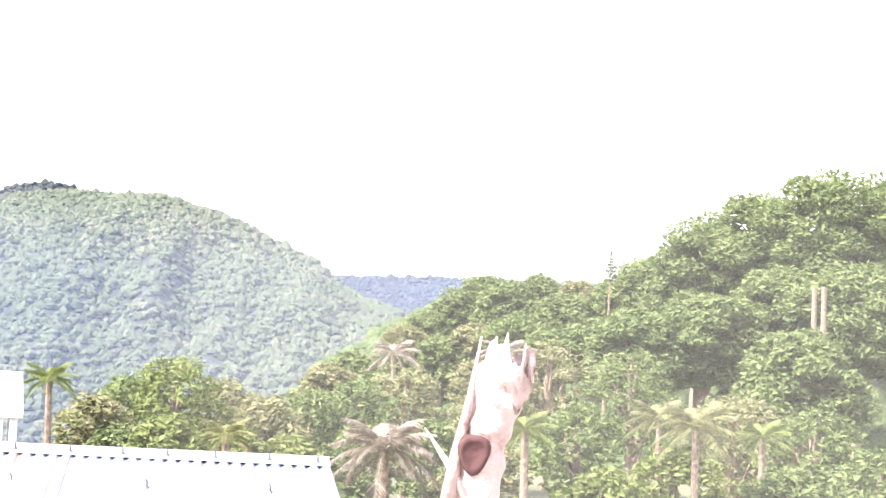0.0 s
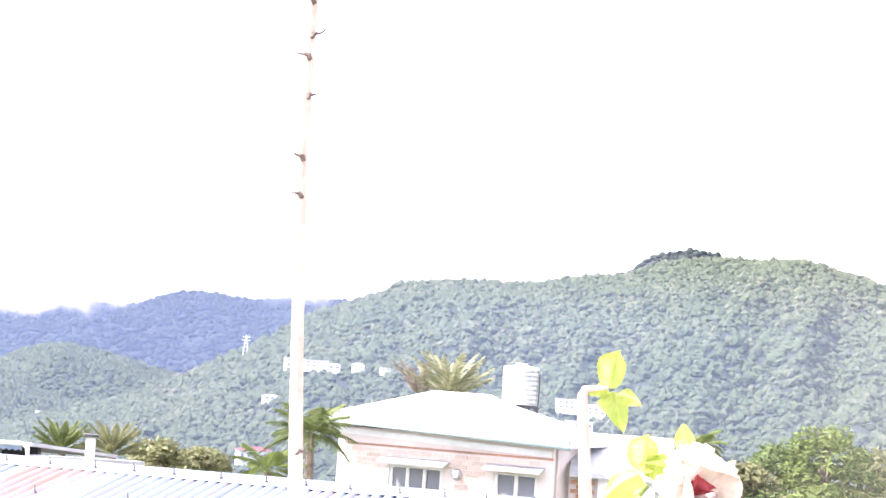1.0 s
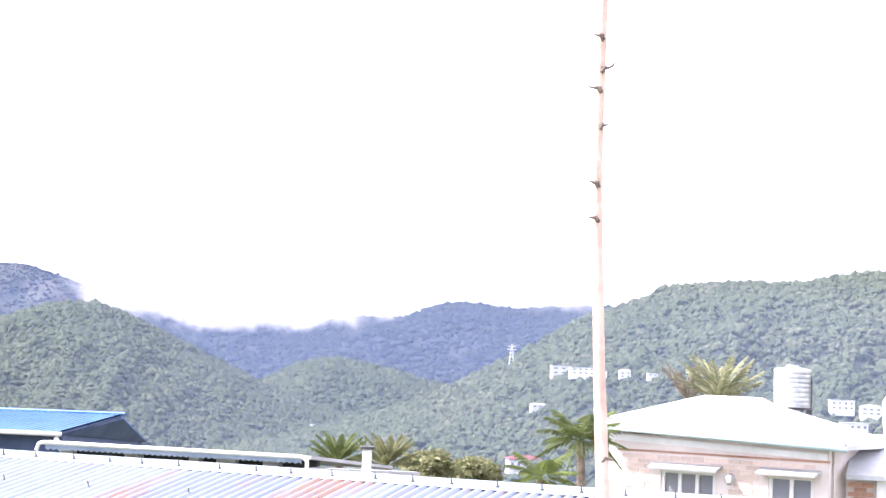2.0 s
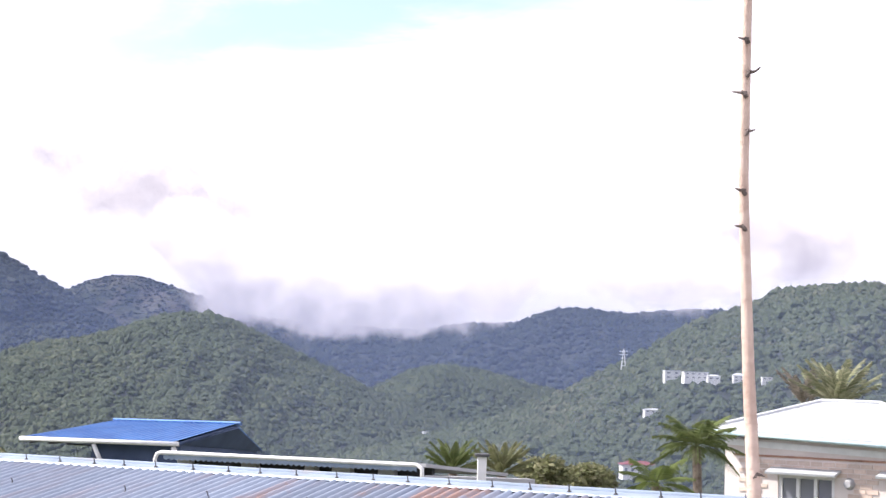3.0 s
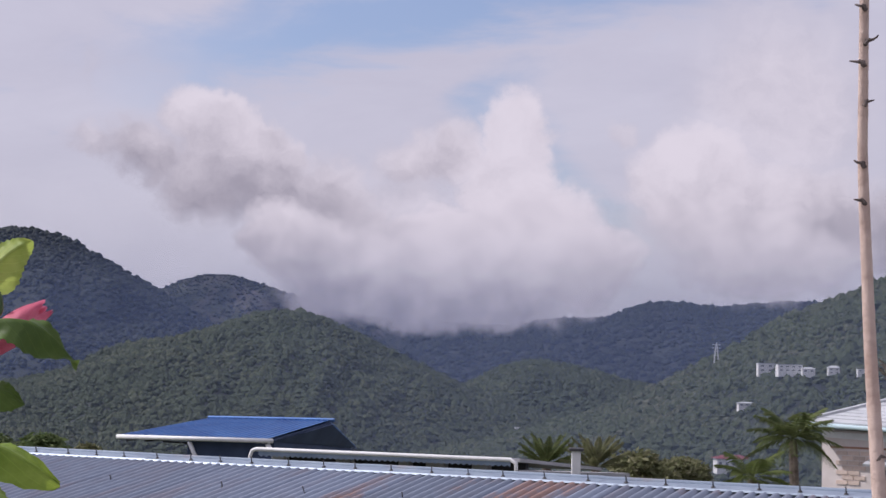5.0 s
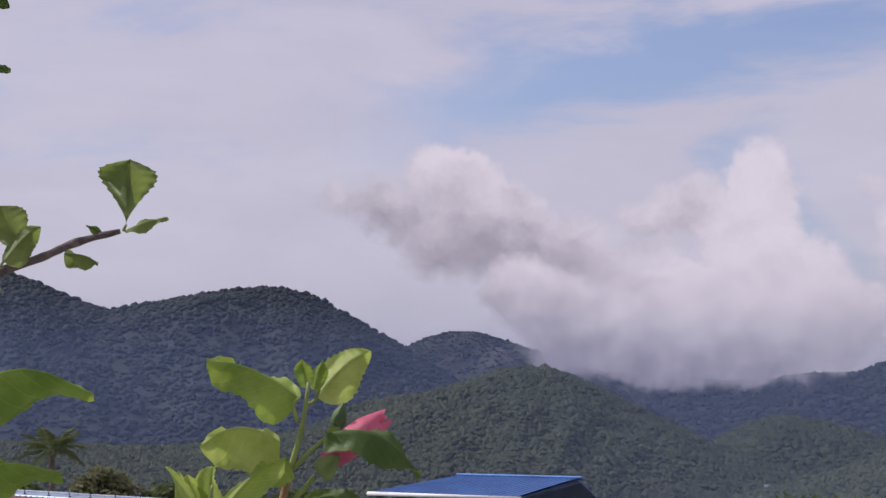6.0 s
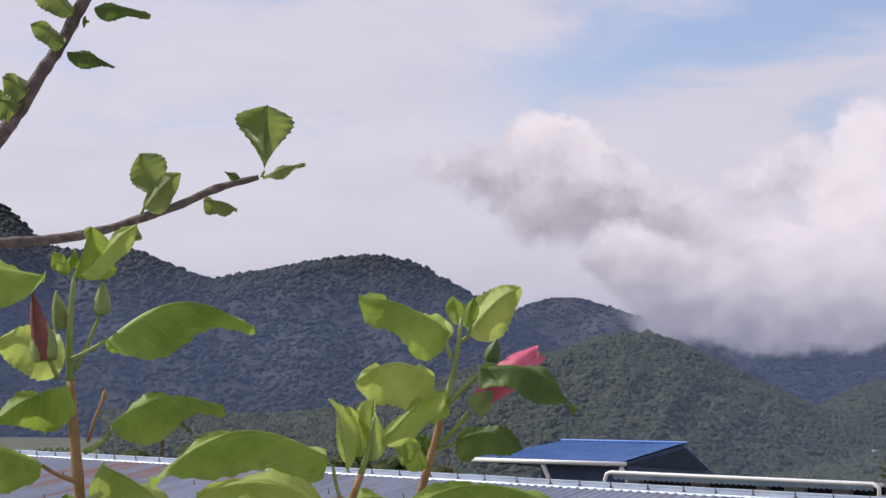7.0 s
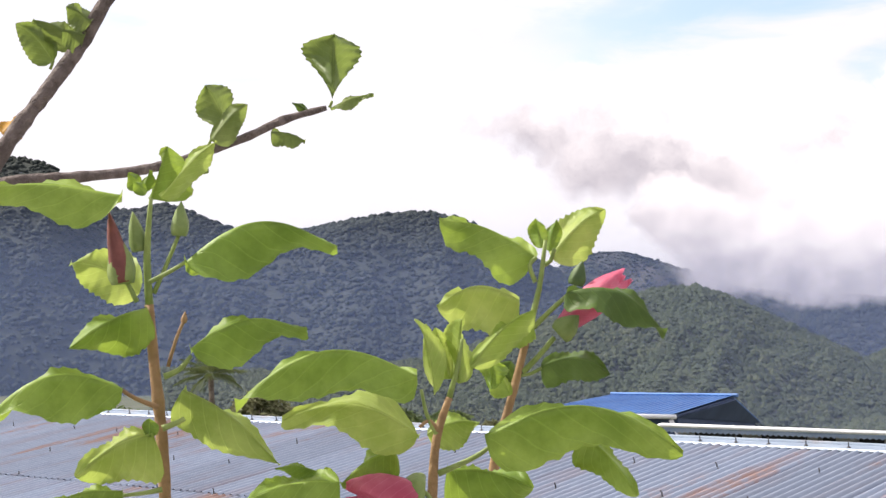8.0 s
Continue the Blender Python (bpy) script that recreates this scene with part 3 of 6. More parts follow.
tube(bm, [(0, 0, 0), (0, 0, 0.045), (0.006, -0.01, 0.062)], [0.007, 0.006, 0.006], 6)
bmesh.ops.create_cone(bm, cap_ends=True, segments=8, radius1=0.022, radius2=0.012, depth=0.012, matrix=Matrix.Translation((0, 0, 0.008)))
bolt_mesh = bpy.data.meshes.new("hook_bolt")
bm.to_mesh(bolt_mesh)
bm.free()
bolt_mesh.materials.append(DARK_METAL)

# the long low house behind it, with a white gutter
GA, GB = at(7.62, -2.82, 32), at(-0.97, -3.02, 30)
g_dir = Vector((GB.x - GA.x, GB.y - GA.y, 0)).normalized()
g_back = Vector((-g_dir.y, g_dir.x, 0))
g_back = g_back if g_back.y > 0 else -g_back
g_len = (GB - GA).length
gm = Matrix(((g_dir.x, g_back.x, 0, GA.x), (g_dir.y, g_back.y, 0, GA.y), (0, 0, 1, 0), (0, 0, 0, 1)))
gz = GA.z
gutter_house = thing("gutter_house", (0, 0, 0), "low grey house with white gutter and scalloped eaves trim", "house", m=gm)


def inside(name, size, place, mat, parent, bevel=0.0, rot=(0, 0, 0), label=""):
    return boxed(name, size, pose(*place, *rot), mat, parent, bevel, label)


bm = bmesh.new()
tube(bm, [(-0.05, -0.02, gz - 0.42), (-0.05, -0.02, gz - 0.16), (-0.02, -0.01, gz - 0.06), (0.06, 0, gz - 0.03), (g_len * 0.5, 0, gz - 0.035), (g_len - 0.1, 0, gz - 0.04), (g_len, 0, gz - 0.1), (g_len, 0.02, gz - 0.25), (g_len - 0.12, 0.1, gz - 0.38)], [0.036] * 3 + [0.038] * 3 + [0.036] * 3, 10)
part("gutter", bm, WHITE_PAINT, gutter_house, "white round gutter pipe with bends at both ends", True)
inside("roof", (g_len + 0.1, 5.0, 0.06), (g_len / 2, 2.56, gz - 0.24), PLASTER, gutter_house, rot=(-4.5, 0, 0))
vs, fs = [], []
n = int(g_len / 0.055)
for i in range(n + 1):
    x = 0.08 + i * (g_len - 0.2) / n
    vs += [(x, 0.05, gz - 0.07), (x, 0.05, gz - 0.135 - 0.03 * (i % 2)), (x, 0.065, gz - 0.07), (x, 0.065, gz - 0.135 - 0.03 * (i % 2))]
for i in range(n):
    b = i * 4
    fs += [(b, b + 1, b + 5, b + 4), (b + 2, b + 6, b + 7, b + 3), (b + 1, b + 3, b + 7, b + 5)]
mesh_object("eaves_trim", vs, fs, TRIM_BLUE, gutter_house, "pale blue scalloped sheet trim")
# dark sheet for the shaded openings behind the pillars, shade put into its colour
inside("wall", (g_len - 0.2, 0.15, gz - 0.1), (g_len / 2, 0.9, (gz - 0.1) / 2), DARK_ROOM, gutter_house)
for x, wd in ((1.55, 0.28), (2.75, 0.2), (3.35, 0.35), (4.2, 0.3), (0.25, 0.25)):
    inside("pillar", (wd, 0.2, gz - 0.12), (x, 0.62, (gz - 0.12) / 2), PLASTER, gutter_house)
wz = gz - 0.22
vs = [(g_len + 0.02, 0.05, 0), (g_len + 1.4, 2.2, 0), (g_len + 1.4, 2.2, wz - 0.10), (g_len + 0.02, 0.05, wz), (g_len + 0.02, 0.25, 0), (g_len + 1.25, 2.3, 0), (g_len + 1.25, 2.3, wz - 0.10), (g_len + 0.02, 0.25, wz)]
fs = [(0, 1, 2, 3), (4, 7, 6, 5), (3, 2, 6, 7), (1, 5, 6, 2), (0, 3, 7, 4)]
mesh_object("end_wall", vs, fs, PLASTER, gutter_house, "grey plastered end wall")
inside("rear_wall", (g_len, 0.15, gz - 0.5), (g_len / 2, 4.9, (gz - 0.5) / 2), PLASTER, gutter_house)

# white vent post
v_place = at(-2.93, -2.65, 29.5)
vent = thing("vent_post", (v_place.x, v_place.y, 0), "slim white square vent post with dark cap", "chimney")
boxed("post", (0.15, 0.15, v_place.z - 0.05), pose(0, 0, (v_place.z - 0.05) / 2), WHITE_PAINT, vent, 0.01)
boxed("cap", (0.24, 0.24, 0.05), pose(0, 0, v_place.z - 0.025), DARK_METAL, vent, 0.01)

# blue-roofed shed
bC, bD, bA, bB, bE = at(11.96, -2.49, 46), at(7.09, -2.57, 44), at(9.13, -1.92, 49), at(5.15, -1.94, 47), at(4.34, -2.71, 50)
shed = thing("blue_roof_shed", (0, 0, 0), "open shed with bright blue metal roof and white gutter", "shed")
far_l = bA + (bE - bB)


def slab(name, quad, thick, mat, parent, label=""):
    q = [Vector(p) for p in quad]
    nrm = (q[1] - q[0]).cross(q[3] - q[0]).normalized()
    nrm = nrm if nrm.z >= 0 else -nrm
    vs = q + [p - nrm * thick for p in q]
    return mesh_object(name, vs, [(0, 1, 2, 3), (7, 6, 5, 4), (0, 4, 5, 1), (1, 5, 6, 2), (2, 6, 7, 3), (3, 7, 4, 0)], mat, parent, label)


def ribbed(name, a, b, c, d, ribs, mat, parent, h=0.025):
    """A ribbed sheet over the corners a b (low edge) and d c (high edge)."""
    a, b, c, d = map(Vector, (a, b, c, d))
    up = (b - a).cross(d - a).normalized()
    up = up if up.z > 0 else -up
    vs, fs = [], []
    for i in range(ribs):
        for t, z in ((0, 0), (0.62, 0), (0.7, h), (0.92, h)):
            u = (i + t) / ribs
            vs += [a.lerp(b, u) + up * z, d.lerp(c, u) + up * z]
    for i in range(len(vs) // 2 - 1):
        fs.append((2 * i, 2 * i + 2, 2 * i + 3, 2 * i + 1))
    return mesh_object(name, vs, fs, mat, parent)


ribbed("roof_sheet", bC + Vector((0, 0, 0.03)), bD + Vector((0, 0, 0.03)), bB + Vector((0, 0, 0.03)), bA + Vector((0, 0, 0.03)), 22, BLUE_SHEET, shed)
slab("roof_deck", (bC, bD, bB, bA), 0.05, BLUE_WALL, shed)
slab("rear_roof", (bA, bB, bE, far_l), 0.05, BLUE_SHEET, shed)
bm = bmesh.new()
tube(bm, [bA + Vector((0, 0, 0.05)), bB + Vector((0.1, -0.1, 0.05))], [0.05, 0.05], 6)
part("ridge_cap", bm, BLUE_SHEET, shed)
bm = bmesh.new()
tube(bm, [bC + Vector((-0.05, -0.05, -0.02)), bD + Vector((0.05, -0.05, -0.02))], [0.058, 0.058], 10)
part("gutter", bm, WHITE_PAINT, shed, "white round gutter", True)
inward = (bA - bC).normalized()
base = [bD.lerp(bC, 0.62) + inward * 0.5, bD + inward * 0.35 + (bC - bD).normalized() * 0.12]
for p, q, nm in ((base[0], base[1], "front_wall"), (base[1], bE + (bD - bE) * 0.06, "gable_wall")):
    d = (q - p)
    n = Vector((-d.y, d.x, 0)).normalized() * 0.06
    top_p, top_q = (p.z - 0.03, q.z - 0.03)
    vs = [(p.x, p.y, 0), (q.x, q.y, 0), (q.x, q.y, top_q), (p.x, p.y, top_p)]
    vs += [(x + n.x, y + n.y, z) for x, y, z in vs]
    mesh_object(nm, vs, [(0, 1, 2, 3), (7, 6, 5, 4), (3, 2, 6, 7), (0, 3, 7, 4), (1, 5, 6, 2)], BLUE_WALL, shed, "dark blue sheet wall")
gable = [base[1] + Vector((0, 0, -0.05)), bE + Vector((0, 0, -0.03)), bB + Vector((0, 0, -0.05))]
gn = (gable[1] - gable[0]).cross(gable[2] - gable[0]).normalized() * 0.05
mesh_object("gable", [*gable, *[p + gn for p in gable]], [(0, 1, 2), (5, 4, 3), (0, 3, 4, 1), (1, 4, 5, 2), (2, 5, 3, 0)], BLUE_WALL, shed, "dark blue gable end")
for f, lean in ((0.47, 0.25), (0.98, 0.3)):
    p = bC.lerp(bD, f)
    bm = bmesh.new()
    tube(bm, [p + Vector((0, 0, -0.1)), p + Vector((lean, 0.2, -0.75)), (p.x + lean, p.y + 0.2, 0)], [0.06, 0.06, 0.06], 8)
    part("downpipe", bm, WHITE_PAINT, shed, "white downpipe", True)
for k in range(4):
    q = bC.lerp(bD, 0.05 + 0.12 * k)
    bm = bmesh.new()
    tube(bm, [q + Vector((0, 0, -0.12)), q + inward * 1.6 + Vector((0, 0, -0.12 - 0.12 * k))], [0.03, 0.03], 4)
    part("truss_bar", bm, DARK_METAL, shed)
for q in (bC.lerp(bD, 0.4) + inward * 0.9, far_l + (bD - bC) * 0.06 - inward * 0.1, bE + (bC - bD) * 0.06):
    bm = bmesh.new()
    tube(bm, [(q.x, q.y, 0), (q.x, q.y, q.z - 0.1)], [0.06, 0.06], 6)
    part("post", bm, DARK_METAL, shed)

# the pink and white house with a hipped roof
eL, eR = at(-10.3, -1.55, 46), at(-18.3, -1.95, 43.5)
h_dir = Vector((eR.x - eL.x, eR.y - eL.y, 0)).normalized()
h_back = Vector((-h_dir.y, h_dir.x, 0))
h_len = Vector((eR.x - eL.x, eR.y - eL.y, 0)).length
hz = (eL.z + eR.z) / 2
tilt = math.atan2(eR.z - eL.z, h_len)
hm = Matrix(((h_dir.x, h_back.x, 0, eL.x), (h_dir.y, h_back.y, 0, eL.y), (0, 0, 1, 0), (0, 0, 0, 1)))
house = thing("hip_roof_house", (0, 0, 0), "cream and pink house with pale hipped roof", "house", m=hm)
DEEP, RISE = 4.6, 0.86


def drop(x):
    return math.tan(tilt) * (x - h_len / 2)


ridge0, ridge1 = h_len * 0.31, h_len * 0.55
corner = [(0, 0), (h_len, 0), (h_len, DEEP), (0, DEEP)]
vs = [(x, y, hz + drop(x)) for x, y in corner] + [(ridge0, DEEP / 2, hz + RISE), (ridge1, DEEP / 2, hz + RISE)]
vs += [(x, y, hz + drop(x) - 0.12) for x, y in corner]
mesh_object("roof", vs, [(0, 1, 5, 4), (1, 2, 5), (2, 3, 4, 5), (3, 0, 4), (9, 8, 7, 6), (0, 6, 7, 1), (1, 7, 8, 2), (2, 8, 9, 3), (3, 9, 6, 0)], ROOF_PALE, house, "pale hipped sheet roof")
bm = bmesh.new()
for a, b in ((0, 4), (1, 5), (4, 5)):
    tube(bm, [Vector(vs[a]) + Vector((0, 0, 0.02)), Vector(vs[b]) + Vector((0, 0, 0.02))], [0.06, 0.06], 6)
part("hip_cap", bm, ROOF_PALE, house)
roof_at = [Vector(p) for p in vs[:6]]
for a0, a1, b0, b1 in ((0, 1, 4, 5), (3, 0, 4, 4), (1, 2, 5, 5)):
    for k in range(1, 11):
        f = k / 11
        p, q = roof_at[a0].lerp(roof_at[b0], f), roof_at[a1].lerp(roof_at[b1], f)
        bm = bmesh.new()
        tube(bm, [p + Vector((0, 0, 0.006)), q + Vector((0, 0, 0.006))], [0.022, 0.022], 4)
        part("sheet_edge", bm, ROOF_PALE, house)
bm = bmesh.new()
tube(bm, [(-0.05, -0.07, hz + drop(0) - 0.1), (h_len + 0.05, -0.07, hz + drop(h_len) - 0.1)], [0.06, 0.06], 8)
part("gutter", bm, TEAL_TRIM, house, "pale teal eaves gutter", True)
IN = 0.55
wz = hz - 0.14


def wall_with(name, x0, x1, y, openings, parent, mat):
    """A front wall with real openings: (x0, x1, z0, z1) each."""
    xs = sorted({x0, x1, *[v for o in openings for v in o[:2]]})
    zs = sorted({0.0, wz, *[v for o in openings for v in o[2:]]})
    bm = bmesh.new()
    for a, b in zip(xs, xs[1:]):
        for c, d in zip(zs, zs[1:]):
            mx, mz = (a + b) / 2, (c + d) / 2
            if not any(o[0] < mx < o[1] and o[2] < mz < o[3] for o in openings):
                box(bm, (b - a, 0.2, d - c), pose(mx, y, mz))
    bmesh.ops.remove_doubles(bm, verts=bm.verts, dist=0.001)
    return part(name, bm, mat, parent)


def fx(az):
    """Where the heading az meets the house front."""
    v = heading(az)
    o = hm.inverted() @ Vector((0, 0, 0))
    d = hm.inverted().to_3x3() @ v
    return o.x + d.x * (IN - o.y) / d.y


win = [(fx(-12.5), fx(-14.27), hz - 2.2, hz - 1.02), (fx(-15.94), fx(-17.38), hz - 1.9, hz - 0.98)]
wall_with("front_wall", IN * 0.35, h_len - 0.55, IN, win, house, CREAM_WALL)
inside("side_wall", (0.2, DEEP - 1.5, wz), (IN * 0.35 + 0.1, DEEP / 2 + 0.1, wz / 2), CREAM_WALL, house)
inside("side_wall", (0.2, DEEP - 1.5, wz), (h_len - 0.65, DEEP / 2 + 0.1, wz / 2), CREAM_WALL, house)
inside("rear_wall", (h_len - 1.0, 0.2, wz), (h_len / 2 - 0.15, DEEP - 0.5, wz / 2), CREAM_WALL, house)
inside("frieze", (h_len - 0.8, 0.05, 0.16), (h_len / 2 - 0.18, IN - 0.13, wz - 0.2), WHITE_PAINT, house, rot=(0, -math.degrees(tilt), 0))
for k, (x0, x1) in enumerate(((0.9, 2.4), (2.9, 5.0), (5.3, 6.2), (6.6, 8.2))):
    inside("vent_slot", (x1 - x0, 0.04, 0.05), ((x0 + x1) / 2 * h_len / 9.2, IN - 0.12, wz - 0.42), BRICK, house)
for i, (x0, x1, z0, z1) in enumerate(win):
    w_ob = inside("window", (x1 - x0, 0.06, 0.07), ((x0 + x1) / 2, IN - 0.02, z1 - 0.035), WHITE_PAINT, house, label="white framed window with sliding panes")
    panes = 3 if i == 0 else 2
    inside("sill", (x1 - x0 + 0.2, 0.24, 0.07), ((x0 + x1) / 2, IN - 0.08, z0 + 0.035), WHITE_PAINT, w_ob)
    for k in range(panes + 1):
        inside("mullion", (0.09, 0.07, z1 - z0 - 0.15), (x0 + 0.045 + (x1 - x0 - 0.09) * k / panes, IN - 0.02, (z0 + z1) / 2), WHITE_PAINT, w_ob)
    for k in range(panes):
        inside("pane", ((x1 - x0) / panes - 0.1, 0.02, z1 - z0 - 0.15), (x0 + (x1 - x0) * (k + 0.5) / panes, IN + 0.02, (z0 + z1) / 2), GLASS, w_ob)
    inside("hood", (x1 - x0 + 0.35, 0.5, 0.06), ((x0 + x1) / 2, IN - 0.3, z1 + 0.12), ROOF_PALE, house, rot=(14, 0, 0), label="small sloping window hood")
lamp_x = fx(-14.75)
wall_lamp = thing("wall_lamp", hm @ Vector((lamp_x, IN - 0.1, hz - 1.15)), "small round wall lamp on the house front", "lamp")
wall_lamp.rotation_euler = (0, 0, math.atan2(h_dir.y, h_dir.x))
bm = bmesh.new()
bmesh.ops.create_cone(bm, cap_ends=True, segments=14, radius1=0.15, radius2=0.09, depth=0.2, matrix=pose(0, -0.1, 0, 90, 0, 0))
part("shade", bm, PLASTER, wall_lamp)

# steel water tank on its stand behind the house
t0, t1 = at(-15.96, 0.5, 50), at(-17.16, 0.5, 50)
tw = (t1 - t0).length / 2
tc = (t0 + t1) / 2
tank = thing("water_tank", (tc.x, tc.y, 0), "ribbed stainless steel water tank on a stand", "water tank")
bm = bmesh.new()
prof = [(0.02, 0.0), (tw, 0.0)]
zb, zt = tc.z - 1.12, tc.z
for i in range(40):
    z = i / 39
    prof.append((tw * (1 - (0.016 if (i % 5) in (0,) else 0.0)), z * (zt - zb - 0.1)))
prof += [(tw * 0.93, zt - zb - 0.05), (tw * 0.35, zt - zb + 0.0), (tw * 0.33, zt - zb + 0.06), (0.02, zt - zb + 0.06)]
tube(bm, [(0, 0, zb + z + 0.0001 * i) for i, (r, z) in enumerate(prof)], [r for r, z in prof], 28)
part("body", bm, STEEL, tank, "ribbed steel cylinder", True)
bm = bmesh.new()
for x, y in ((-1, -1), (1, -1), (1, 1), (-1, 1)):
    box(bm, (0.08, 0.08, zb), pose(x * tw * 0.7, y * tw * 0.7, zb / 2))
box(bm, (tw * 1.7, tw * 1.7, 0.08), pose(0, 0, zb - 0.04))
part("stand", bm, DARK_METAL, tank, "dark steel stand")
bm = bmesh.new()
tube(bm, [(tw * 1.05, 0, 0), (tw * 1.05, 0, zt - 0.25), (tw * 0.9, 0, zt - 0.2)], [0.035] * 3, 8)
part("pipe", bm, DARK_METAL, tank)

# the lower white annexe beside it
aL, aR = at(-18.35, -1.72, 44.5), at(-21.75, -1.58, 44.5)
a_dir = Vector((aR.x - aL.x, aR.y - aL.y, 0)).normalized()
a_back = Vector((-a_dir.y, a_dir.x, 0))
a_len = (aR - aL).length
am = Matrix(((a_dir.x, a_back.x, 0, aL.x), (a_dir.y, a_back.y, 0, aL.y), (0, 0, 1, 0), (0, 0, 0, 1)))
annexe = thing("annexe", (0, 0, 0), "white annexe with lean-to roof and brick wall", "house", m=am)
az_ = (aL.z + aR.z) / 2
mesh_object("roof", [(0, 0, az_ - 0.93), (a_len, 0, az_ - 0.93), (a_len, 3.2, az_), (0, 3.2, az_), (0, 0, az_ - 1.05), (a_len, 0, az_ - 1.05), (a_len, 3.2, az_ - 0.12), (0, 3.2, az_ - 0.12)],
            [(0, 1, 2, 3), (7, 6, 5, 4), (0, 4, 5, 1), (1, 5, 6, 2), (2, 6, 7, 3), (3, 7, 4, 0)], ROOF_PALE, annexe, "pale sheet lean-to roof")
inside("front_wall", (a_len * 0.55, 0.2, az_ - 1.05), (a_len * 0.55, 0.35, (az_ - 1.05) / 2), WHITE_PAINT, annexe)
brick_wall = inside("brick_wall", (a_len * 0.28, 0.2, az_ - 1.05), (a_len * 0.135, 0.5, (az_ - 1.05) / 2), MORTAR, annexe)
inside("end_wall", (0.2, 2.9, az_ - 1.05), (a_len * 0.92, 1.75, (az_ - 1.05) / 2), WHITE_PAINT, annexe)
brick_mesh = bpy.data.meshes.new("brick")
bm = bmesh.new()
box(bm, (0.3, 0.03, 0.1), pose(0, 0, 0))
bm.to_mesh(brick_mesh)
bm.free()
brick_mesh.materials.append(BRICK)
bpy.context.view_layer.update()
for r in range(9):
    for c in range(3):
        x = 0.18 + c * 0.315 + (0.15 if r % 2 else 0)
        if x + 0.15 < a_len * 0.275:
            child("brick", brick_mesh, brick_wall, pose(x, 0.39, az_ - 1.2 - r * 0.115))

BRICK_PINK = surface("pink_brick", (0.60, 0.48, 0.43), (0.70, 0.58, 0.53), 8.0, 0.9, each=0.15)
pink_mesh = brick_mesh.copy()
pink_mesh.materials.clear()
pink_mesh.materials.append(BRICK_PINK)
front = [o for o in house.children if o.name.startswith("front_wall")][0]
for r in range(7):
    x = 0.75 + (0.16 if r % 2 else 0)
    while x < h_len - 0.9:
        if not (win[0][0] - 0.4 < x < win[0][1] + 0.4 or win[1][0] - 0.4 < x < win[1][1] + 0.4) or r < 3:
            child("brick", pink_mesh, front, pose(x, IN - 0.108, wz - 0.56 - r * 0.125))
        x += 0.33
# far houses on the hill


def on_hill(az, el, near=430, far=760):
    """Where the slope of the sunlit hill shows at that heading and height."""
    u = np.linspace(0.02, 1.0, 200)
    z = house_hill(np.full(200, az), u)
    r = near + (far - near) * u
    e = np.degrees(np.arctan2(z + 2.2 - E, r))
    i = int(np.argmax(e > el)) if (e > el).any() else 199
    return Vector((-math.sin(radians(az)) * r[i], math.cos(radians(az)) * r[i], z[i])), r[i]


def villa(az, el, wide, tall, floors, roof_mat, label, flat=False):
    p, d = on_hill(az, el)
    k = d / 3080
    wd, ht = wide * k, tall * k * 0.62
    v = thing("hill_house", p, label, "house", "houses on the hill", Matrix.Translation(p) @ pose(0, 0, 0, 0, 0, az + 12))
    boxed("wall", (wd, wd * 0.6, ht + 1.6), pose(0, 0, ht / 2 + 0.8), WHITE_PAINT, v)
    if flat:
        boxed("roof", (wd * 1.06, wd * 0.66, ht * 0.08), pose(0, 0, ht + 1.6 + ht * 0.04), ROOF_PALE, v)
    else:
        q = [(-wd * 0.56, -wd * 0.36), (wd * 0.56, -wd * 0.36), (wd * 0.56, wd * 0.36), (-wd * 0.56, wd * 0.36)]
        vs = [(x, y, ht + 1.6) for x, y in q] + [(-wd * 0.25, 0, ht * 1.35 + 1.6), (wd * 0.25, 0, ht * 1.35 + 1.6)]
        mesh_object("roof", vs, [(0, 1, 5, 4), (1, 2, 5), (2, 3, 4, 5), (3, 0, 4), (3, 2, 1, 0)], roof_mat, v)
    n = max(2, int(wide / 10))
    for f in range(floors):
        for i in range(n):
            boxed("window", (wd / n * 0.42, 0.12, ht / floors * 0.32), pose(-wd / 2 + wd * (i + 0.5) / n, -wd * 0.3 - 0.03, 1.6 + ht * (f + 0.5) / floors), GLASS, v)
    return v


villa(-8.9, 0.02, 28, 24, 2, ROOF_PALE, "white two-storey villa among hillside trees", True)
villa(-9.65, 0.05, 42, 20, 2, ROOF_PALE, "wide white two-storey house among hillside trees", True)
villa(-10.25, 0.02, 22, 12, 1, ROOF_PALE, "low white house among hillside trees")
villa(-11.05, 0.0, 20, 18, 2, ROOF_PALE, "small white house among hillside trees")
villa(-11.95, 0.06, 18, 9, 1, ROOF_PALE, "low white hut among hillside trees", True)
villa(-8.3, -1.1, 30, 10, 1, ROOF_PALE, "low white cottage among hillside trees")
villa(-18.0, -0.75, 40, 26, 2, ROOF_PALE, "white terraced house on the hillside", True)
villa(-18.9, -0.9, 34, 22, 2, ROOF_PALE, "white village house on the hillside")
villa(-18.4, -1.4, 44, 20, 1, ROOF_PALE, "low white village house on the hillside", True)
villa(-7.85, -3.12, 58, 28, 1, RED_ROOF, "cream house with a dark red roof")
villa(-0.9, -0.95, 9, 6, 1, ROOF_PALE, "tiny white hut in the forest", True)

